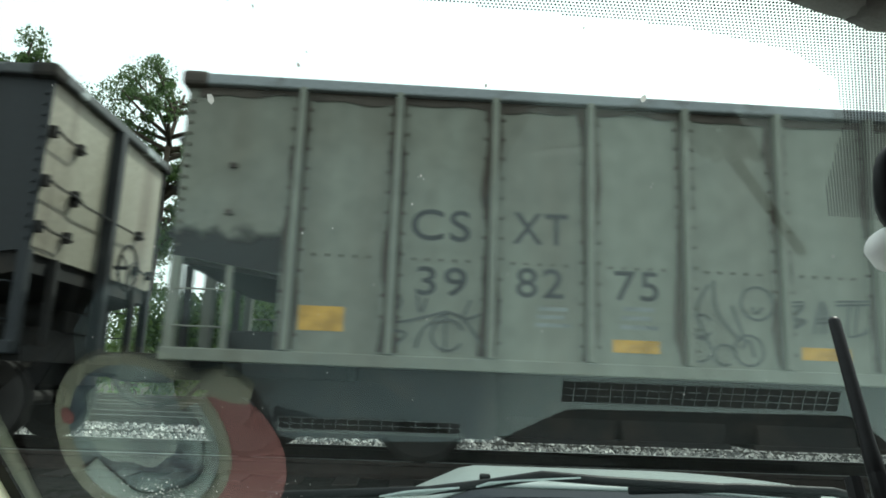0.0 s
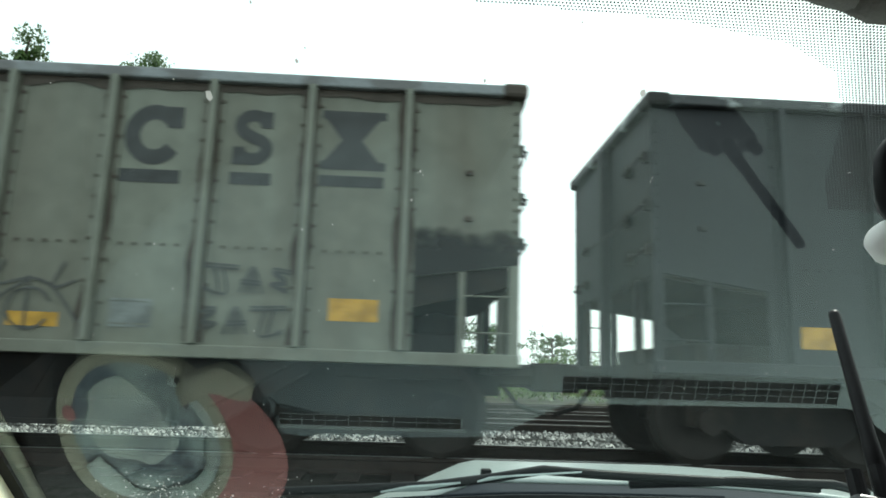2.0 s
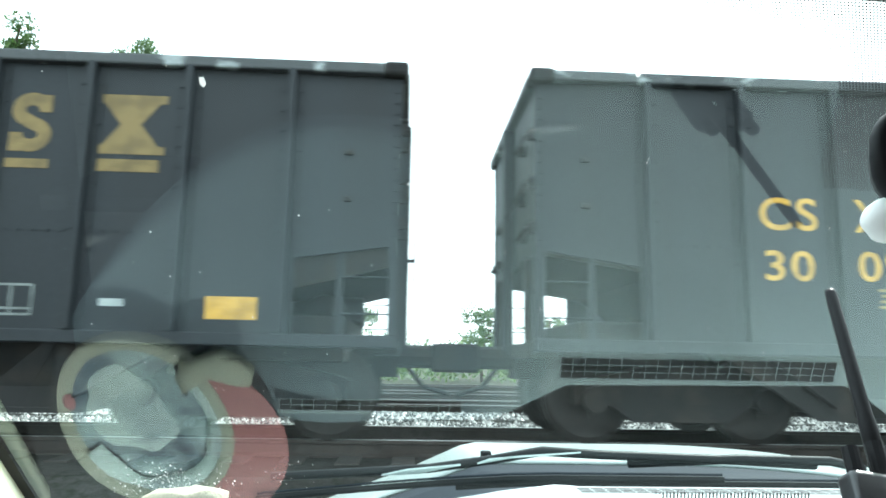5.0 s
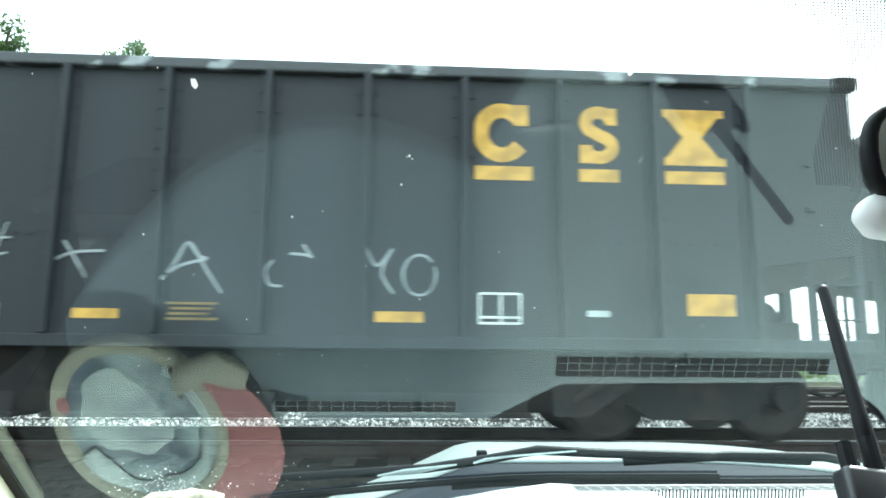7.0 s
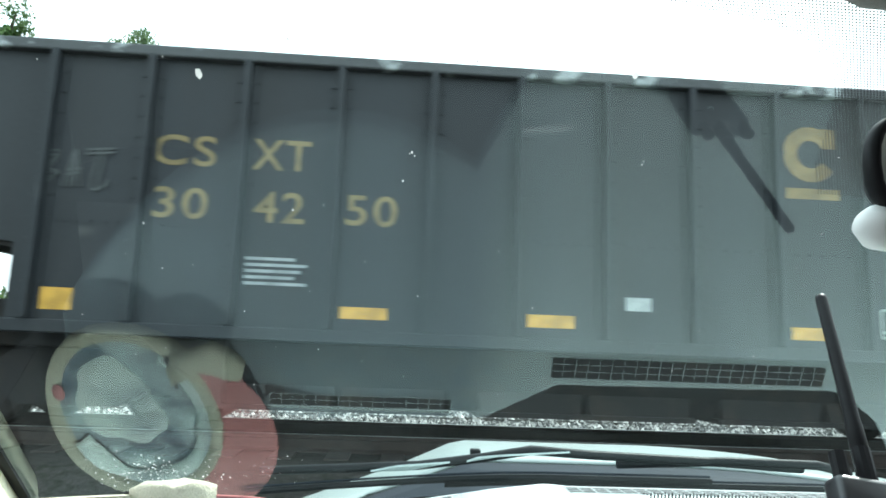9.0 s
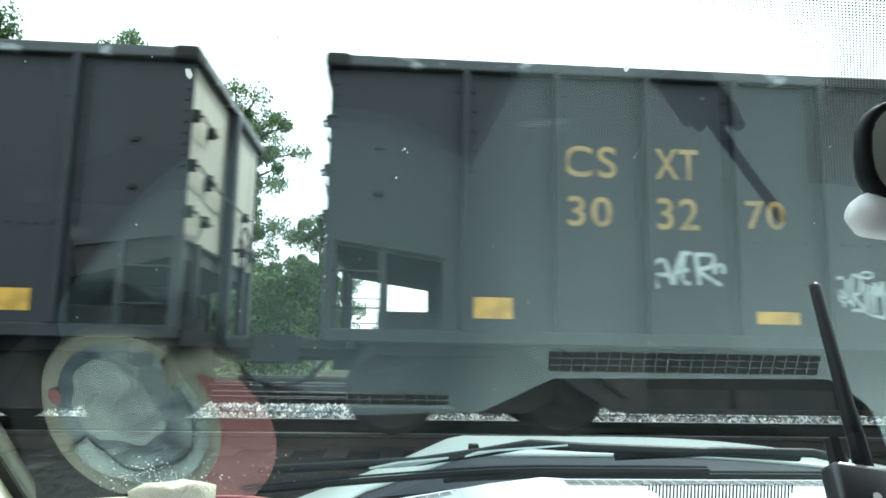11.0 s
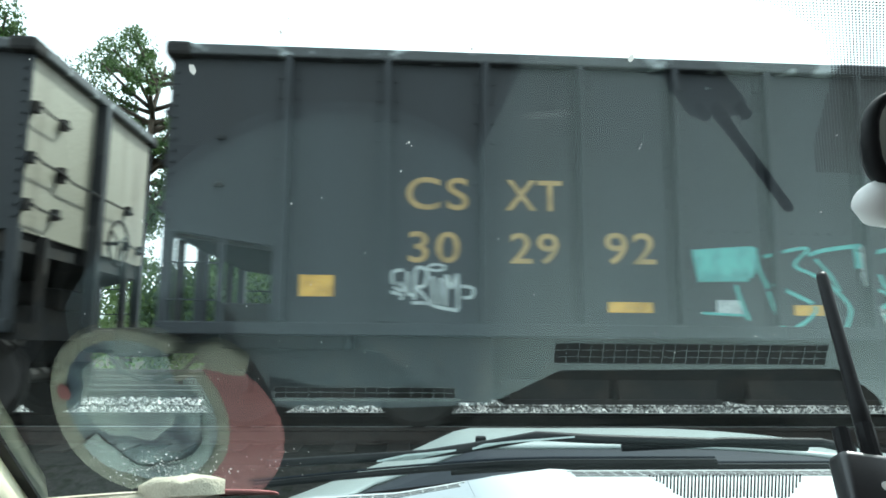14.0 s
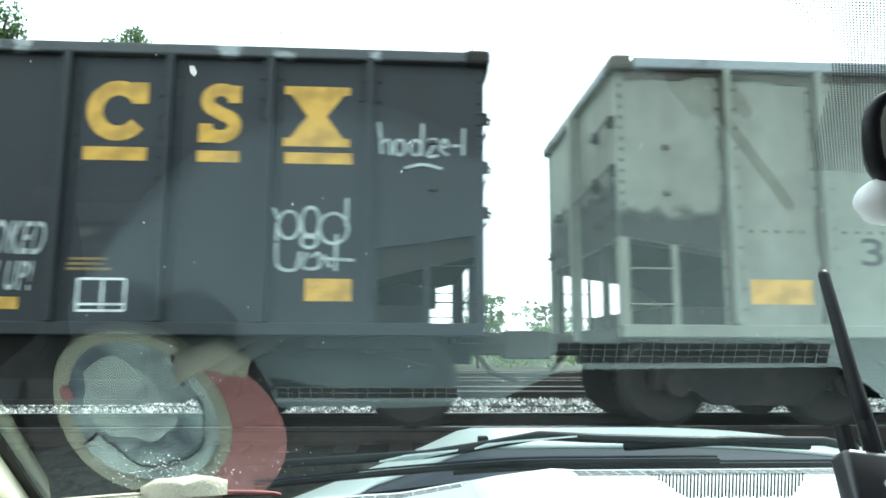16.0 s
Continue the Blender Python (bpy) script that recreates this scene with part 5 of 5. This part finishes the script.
def windshield():
    bm = B()
    sheet(bm, [[on_glass(x, z) for x in np.linspace(-0.78, 1.52, 9)] for z in np.linspace(-0.34, 0.33, 7)])
    g = cpart("windshield", bm, GLASS, vehicle, "clear dusty windshield glass")
    if g.data.polygons[0].normal.y > 0:
        g.data.flip_normals()       # faces the cabin
    g.visible_shadow = False
    # printed dots along the upper edge
    vs, fs = [], []
    pitch = 0.0029
    for j in range(130):
        for i in range(400):
            x, s = -0.35 + pitch * (i + 0.5 * (j % 2)), pitch * 0.87 * j
            z = 0.325 - s * NY
            deep = z - frit_limit(x)
            if deep < 0:
                continue
            r, c, k = pitch * min(0.40, 0.29 + deep * 5), on_glass(x, z, -0.0012), len(vs)
            for a in range(6):
                u, w = r * math.cos(a * 1.047), r * math.sin(a * 1.047)
                p = c + Vector((u, -w * NZ, w * NY))
                vs.append((p.x * K, p.y * K, p.z * K + EYE))
            fs.append(tuple(range(k, k + 6)))
    me = bpy.data.meshes.new("frit_dots")
    me.from_pydata(vs, [], fs)
    me.materials.append(FRIT)
    tagged(part("frit_dots", me, None, vehicle, "black printed dots along the windshield edge"), kind="stuff")
    # black band along the foot
    xs = np.linspace(-0.62, 1.5, 30)
    rows = [[on_glass(x, -0.219 - o + 0.012 * min(1, max(0, x) / 0.6) - 0.16 * max(0, 0.28 - x) ** 1.25, -0.0015) for x in xs] for o in (0.014, 0.04)]
    cpart("frit_band", sheet(B(), rows), FRIT, vehicle, "black band along the foot of the windshield")
    # flecks of dirt
    rnd = random.Random(8)
    spots = [(-0.178, 0.230, 0.0036), (0.055, 0.245, 0.0015), (0.19, 0.243, 0.003), (-0.10, 0.25, 0.0018)]
    spots += [(rnd.uniform(-0.5, 0.5), rnd.uniform(-0.05, 0.29), rnd.uniform(0.0005, 0.0011)) for _ in range(60)]
    spots += [(rnd.uniform(-0.55, -0.15), rnd.uniform(-0.26, -0.17), rnd.uniform(0.0004, 0.0012)) for _ in range(70)]
    spots += [(rnd.gauss(-0.40, 0.05), rnd.gauss(-0.215, 0.018), rnd.uniform(0.0005, 0.0019)) for _ in range(150)]
    bm = B()
    for x, z, r in spots:
        bm.faces.new([bm.verts.new(on_glass(x + r * rnd.uniform(0.6, 1.2) * math.cos(a), z + r * rnd.uniform(0.5, 1.0) * math.sin(a), -0.001)) for a in [i * 0.785 for i in range(8)]])
    tagged(cpart("dried_dirt", bm, FLECK, vehicle, "pale specks of dried dirt on the glass"), kind="stuff")


COWL = material("dark_cowl_plastic", (0.022, 0.026, 0.034), 0.7, vary=0.2, scale=6, fine=200, bump=0.02, spec=0.12)
# Pale colour for the glints painted on the wiper arm.
GLINT = material("painted_glint", (0.42, 0.45, 0.45), 0.5, metal=0.2, vary=0.15, fine=90)
SEAT = material("dark_seat_cloth", (0.12, 0.12, 0.12), 0.95, vary=0.2, fine=200, bump=0.1, spec=0.1)
# Base colour darker than DASH, for the instrument hood.
DASH_DARK = material("darker_dash_grey", (0.265, 0.305, 0.322), 0.85, vary=0.08, scale=4, fine=120, bump=0, spec=0.12)
SHADE_RAMP = material("shade_ramp_plastic", (0.285, 0.325, 0.342), 0.82, vary=0.08, scale=4, fine=120, bump=0, spec=0.13)
# Colour ramps across x, painted for the shading of a curved dashboard.
sn, sl = SHADE_RAMP.node_tree.nodes, SHADE_RAMP.node_tree.links
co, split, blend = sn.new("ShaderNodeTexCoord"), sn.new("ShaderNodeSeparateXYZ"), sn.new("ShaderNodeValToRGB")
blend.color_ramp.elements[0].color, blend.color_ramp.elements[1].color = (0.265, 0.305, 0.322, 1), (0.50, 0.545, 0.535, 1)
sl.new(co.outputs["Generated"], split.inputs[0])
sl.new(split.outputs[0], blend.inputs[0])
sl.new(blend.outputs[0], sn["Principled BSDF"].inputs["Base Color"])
RADIO_CASE = material("radio_case", (0.016, 0.016, 0.018), 0.35, vary=0.2, fine=200, bump=0.02, spec=0.7)
FRIT = material("black_enamel", (0.02, 0.02, 0.022), 0.3, vary=0.1)
FLECK = leaf_material("dried_dirt", (0.4, 0.4, 0.38), (0.6, 0.6, 0.58))
CAP_CLOTH = material("cap_cream_cloth", (0.50, 0.47, 0.36), 0.95, vary=0.3, scale=14, fine=450, bump=0.4)
CAP_LINING = material("cap_pale_lining", (0.70, 0.76, 0.70), 0.95, vary=0.4, scale=11, fine=300, bump=0.4, tint=(0.40, 0.44, 0.44), patch=(0.5, 0.66))
# Stains, plus the shade deep between the folds put into the colour.
CAP_STAIN_SHADE = material("cap_stain_shade_lining", (0.48, 0.55, 0.53), 0.95, vary=0.5, scale=13, fine=120, bump=0.4, tint=(0.12, 0.15, 0.18), patch=(0.4, 0.62))
CAP_RED = material("cap_red_cloth", (0.48, 0.19, 0.18), 0.9, vary=0.15, scale=10, fine=500, bump=0.25)
MIRROR = material("mirror_glass", (0.85, 0.86, 0.86), 0.03, metal=1.0, vary=0.02, bump=0)
PEN_WHITE = material("glossy_white_plastic", (0.92, 0.92, 0.9), 0.1, vary=0.02, bump=0)
PEARL = material("white_plastic", (0.80, 0.80, 0.78), 0.4, vary=0.1)


def rear_mirror():
    def loop(y, s):
        return [(0.493 + 0.125 * s * math.copysign(abs(math.cos(a)) ** 0.6, math.cos(a)), y, 0.166 + 0.052 * s * math.copysign(abs(math.sin(a)) ** 0.7, math.sin(a))) for a in np.linspace(0, 2 * math.pi, 37)[:-1]]
    m = tagged(new("rear_view_mirror"), "black rear-view mirror hung from the windshield", "mirror")
    bm = B()
    rings = [[bm.verts.new(p) for p in loop(y, s)] for y, s in ((0.50, 0.93), (0.493, 1.0), (0.507, 1.02), (0.53, 0.9), (0.545, 0.5))]
    for a, b in zip(rings, rings[1:]):
        for i in range(36):
            bm.faces.new((a[i], a[(i + 1) % 36], b[(i + 1) % 36], b[i]))
    bm.faces.new(rings[-1])
    cpart("housing", bm, BLACK_PLASTIC, m, smooth=True)
    bm = B()
    bm.faces.new([bm.verts.new(p) for p in loop(0.499, 0.94)])
    cpart("mirror_glass", bm, MIRROR, m, "silvered mirror glass")
    cpart("stem", tube(B(), [(0.50, 0.53, 0.17), (0.50, 0.54, 0.21), tuple(on_glass(0.49, 0.24, -0.004))], 0.014, 10, 0.02), BLACK_PLASTIC, m, smooth=True)
    bm = B()
    tube(bm, [(0.366, 0.515, 0.120), (0.376, 0.515, 0.117), (0.50, 0.515, 0.112)], 0.010, 14, 0.026)
    cpart("lamp_pod", bm, PEARL, m, "white plastic pod under the mirror", smooth=True)


def cap():
    """A cap that lies open side up against the glass."""
    c = tagged(new("baseball_cap"), "cream baseball cap with a red brim upside down on the dashboard", "cap")
    cx, cy, rim = -0.457, 1.186, -0.250
    def ring(r, z, wob=0.0, n=48):
        return [(cx + 0.152 * r * math.cos(a) * (1 + wob * math.sin(3 * a + 1)), cy + 0.192 * r * math.sin(a) * (1 + wob * math.cos(2 * a)), rim + z) for a in [2 * math.pi * i / n for i in range(n)]]
    def put(name, bm, mat, label=""):
        for v in bm.verts:
            v.co.z = rim + (v.co.z - rim) * 0.62 + 0.08 * (v.co.x - cx) - 0.21 * (v.co.y - cy)      # it leans
        return cpart(name, bm, mat, c, label, smooth=True)
    def bowl(prof, wob, closed=True):
        bm = B()
        rings = [[bm.verts.new(p) for p in ring(r, z, wob)] for r, z in prof]
        if prof[0][0] < 0.99 or prof[1][0] < 0.95:      # the band narrows towards the brim
            for rg, (r, z) in zip(rings, prof):
                for v in rg:
                    a = math.atan2(v.co.y - cy, v.co.x - cx)
                    g = min((r + 0.18 * (0.5 - 0.5 * math.cos(a - radians(222))) * min(1, r / 0.8)) / r, 0.992 / r) if r < 0.95 else 1
                    v.co.x, v.co.y = cx + (v.co.x - cx) * g, cy + (v.co.y - cy) * g
        for a, b in zip(rings, rings[1:]):
            for i in range(48):
                bm.faces.new((a[i], a[(i + 1) % 48], b[(i + 1) % 48], b[i]))
        if closed:
            bm.faces.new(rings[-1])
        return bm
    put("crown", bowl([(0.99, 0.004), (1.02, -0.005), (1.03, -0.03), (0.98, -0.06), (0.8, -0.082), (0.45, -0.09)], 0.02), CAP_CLOTH)
    put("sweatband", bowl([(1.0, 0.005), (0.95, 0.009), (0.885, 0.004), (0.85, -0.014), (0.86, -0.03)], 0.02, False), CAP_CLOTH, "cream inner sweatband")
    def crumple(bm, k):
        for v in bm.verts:
            v.co.z += k * (0.014 * noise.noise(v.co * 14) + 0.006 * noise.noise(v.co * 40))
        return bm
    # lining below the folds, stained and painted dark for their shade
    lining = put("lining", crumple(bowl([(0.90, -0.006), (0.82, -0.014), (0.68, -0.034), (0.5, -0.040), (0.3, -0.040), (0.1, -0.038)], 0.05), 0.6), CAP_STAIN_SHADE, "grey stained lining of the cap with fold shade painted in")
    # the pale upper fold of the lining, with a torn edge
    rows = []
    for j in range(9):
        w = j / 8
        row = []
        for i in range(33):
            a = 2 * math.pi * i / 32
            r = w * (1 + 0.10 * math.sin(3 * a + 0.5) + 0.06 * math.sin(7 * a))
            row.append((cx - 0.040 + 0.088 * r * math.cos(a), cy - 0.022 + 0.100 * r * math.sin(a) + 0.02 * r * math.cos(a), rim - 0.010 - 0.030 * w ** 3 - 0.006 * max(0, math.sin(2.2 * a + 1)) * w))
        rows.append(row)
    put("lining_fold", crumple(slab(rows, 0.006), 0.5), CAP_LINING, "pale crumpled fold of the lining")
    # the pale edge of the lining beside the brim
    rows = []
    for r, z in ((0.97, -0.002), (0.90, 0.001), (0.80, -0.014), (0.70, -0.026)):
        rows.append([(cx + 0.152 * r * math.cos(a) * (1 - 0.1 * (1 - r) * math.sin(9 * a)), cy + 0.192 * (r - 0.12 * (1 - r) * math.cos(5 * a)) * math.sin(a), rim + z) for a in [radians(-62 + 215 * i / 40) for i in range(41)]])
    put("lining_edge", crumple(slab(rows, 0.004), 0.4), CAP_LINING, "pale edge of the lining")
    # brim, curved downwards at its sides
    rows = []
    for j in range(9):
        w = j / 8
        row = []
        for i in range(19):
            a = radians(-40 + 104 * i / 18)
            r = 0.95 + (0.72 * math.cos((i / 18 - 0.5) * 2.0)) * w
            row.append((cx + 0.152 * r * math.cos(a), cy + 0.192 * (0.97 + (r - 0.97) * 0.75) * math.sin(a) + 0.015, rim - 0.004 - 0.012 * w + 0.02 * abs(i / 18 - 0.5) * 2 * w))
        rows.append(row)
    put("brim", slab(rows, 0.004), CAP_RED, "faded red brim")
    # the folded strap end, a creased flap
    flap = [(0.098, -0.125), (0.125, -0.138), (0.150, -0.152), (0.172, -0.140), (0.190, -0.118), (0.184, -0.088), (0.158, -0.092), (0.135, -0.100), (0.118, -0.086), (0.096, -0.070), (0.088, -0.095)]
    flap = [(0.135 + (x - 0.135) * 1.3, -0.112 + (y + 0.112) * 1.05) for x, y in flap]
    bm = B()
    skirt = [bm.verts.new((cx + x, cy - 0.022 + y, rim - 0.012)) for x, y in flap]
    edge = [bm.verts.new((cx + x, cy - 0.022 + y, rim + 0.020 + 0.004 * math.sin(i * 2.3))) for i, (x, y) in enumerate(flap)]
    inner = [bm.verts.new((cx + 0.135 + (x - 0.135) * 0.55, cy - 0.134 + (y + 0.112) * 0.5, rim + 0.034 + 0.005 * math.cos(i * 1.9))) for i, (x, y) in enumerate(flap)]
    for a, b in ((skirt, edge), (edge, inner)):
        for i in range(len(flap)):
            k = (i + 1) % len(flap)
            bm.faces.new((a[i], a[k], b[k], b[i]))
    bm.faces.new(inner)
    bmesh.ops.subdivide_edges(bm, edges=bm.edges[:], cuts=2, smooth=0.1)
    for v in bm.verts:
        v.co.z += 0.006 * noise.noise(v.co * 45)
    put("strap_fold", bm, CAP_CLOTH, "folded cream strap end")
    bm = B()
    prism(bm, [(cx + 0.076, cy - 0.142), (cx + 0.081, cy - 0.144), (cx + 0.088, cy - 0.112), (cx + 0.090, cy - 0.080), (cx + 0.085, cy - 0.084)], "z", rim + 0.004, rim + 0.016)
    put("strap_slot", bm, BINNACLE, "dark gap beside the strap")
    bm = B()
    bmesh.ops.create_uvsphere(bm, u_segments=14, v_segments=9, radius=0.014)
    for v in bm.verts:
        v.co = Vector((cx - 0.122 + v.co.x * 0.8, cy - 0.050 + v.co.y * 1.3, rim + 0.004 + v.co.z * 0.6))
    put("button", bm, CAP_RED, "small red tab")


def radio():
    r = tagged(new("handheld_radio"), "black handheld two-way radio with a stubby antenna", "radio")
    base, tip = Vector((0.426, 0.610, -0.096)), Vector((0.451, 0.704, 0.081))
    cpart("antenna", tube(B(), [base, base.lerp(tip, 0.25), base.lerp(tip, 0.3), base.lerp(tip, 0.98), tip], 0.0085, 14, 0.0052), BLACK_PLASTIC, r, "black rubber antenna", smooth=True)
    up = (tip - base).normalized()
    bm = B()
    box(bm, -0.036, 0.044, -0.014, 0.014, -0.10, 0.0, 0.006)
    tilt = Vector((0, 0, 1)).rotation_difference(up).to_matrix()
    for v in bm.verts:
        v.co = base + tilt @ v.co
    cpart("case", bm, RADIO_CASE, r, smooth=True)
    for dx, h, rad in ((-0.026, 0.022, 0.0075), (-0.002, 0.030, 0.008), (0.034, 0.020, 0.008)):
        bm = B()
        tube(bm, [base + tilt @ Vector((dx, -0.004, -0.004)), base + tilt @ Vector((dx, -0.004, h))], rad, 12)
        cpart("knob", bm, BLACK_PLASTIC, r, "ribbed black knob")
    bm = B()
    tube(bm, [base + tilt @ Vector((-0.005, -0.0143, -0.03)), base + tilt @ Vector((-0.005, -0.0152, -0.03))], 0.004, 14)
    cpart("badge", bm, PEARL, r, "small round white badge")
    cpart("holder", box(B(), 0.395, 0.45, 0.545, 0.60, -0.262, -0.165, 0.006), BLACK_PLASTIC, r, "black holder at the foot of the radio")


def pen():
    p = tagged(new("pen"), "white plastic pen lying on the dashboard", "pen")
    bm = B()
    bmesh.ops.create_uvsphere(bm, u_segments=24, v_segments=12, radius=1.0)
    for v in bm.verts:
        v.co = Vector((0.225 + 0.044 * v.co.x, 0.640 - 0.005 * v.co.x + 0.0070 * v.co.y, -0.2515 + 0.0024 * v.co.z))
    cpart("barrel", swell(bm), PEN_WHITE, p, smooth=True)
    cpart("clip", swell(box(B(), 0.195, 0.22, 0.639, 0.641, -0.2505, -0.2485)), PEARL, p)


hood()
wipers()
dashboard()
shell()
outside()
windshield()
rear_mirror()
cap()
radio()
pen()
motions()
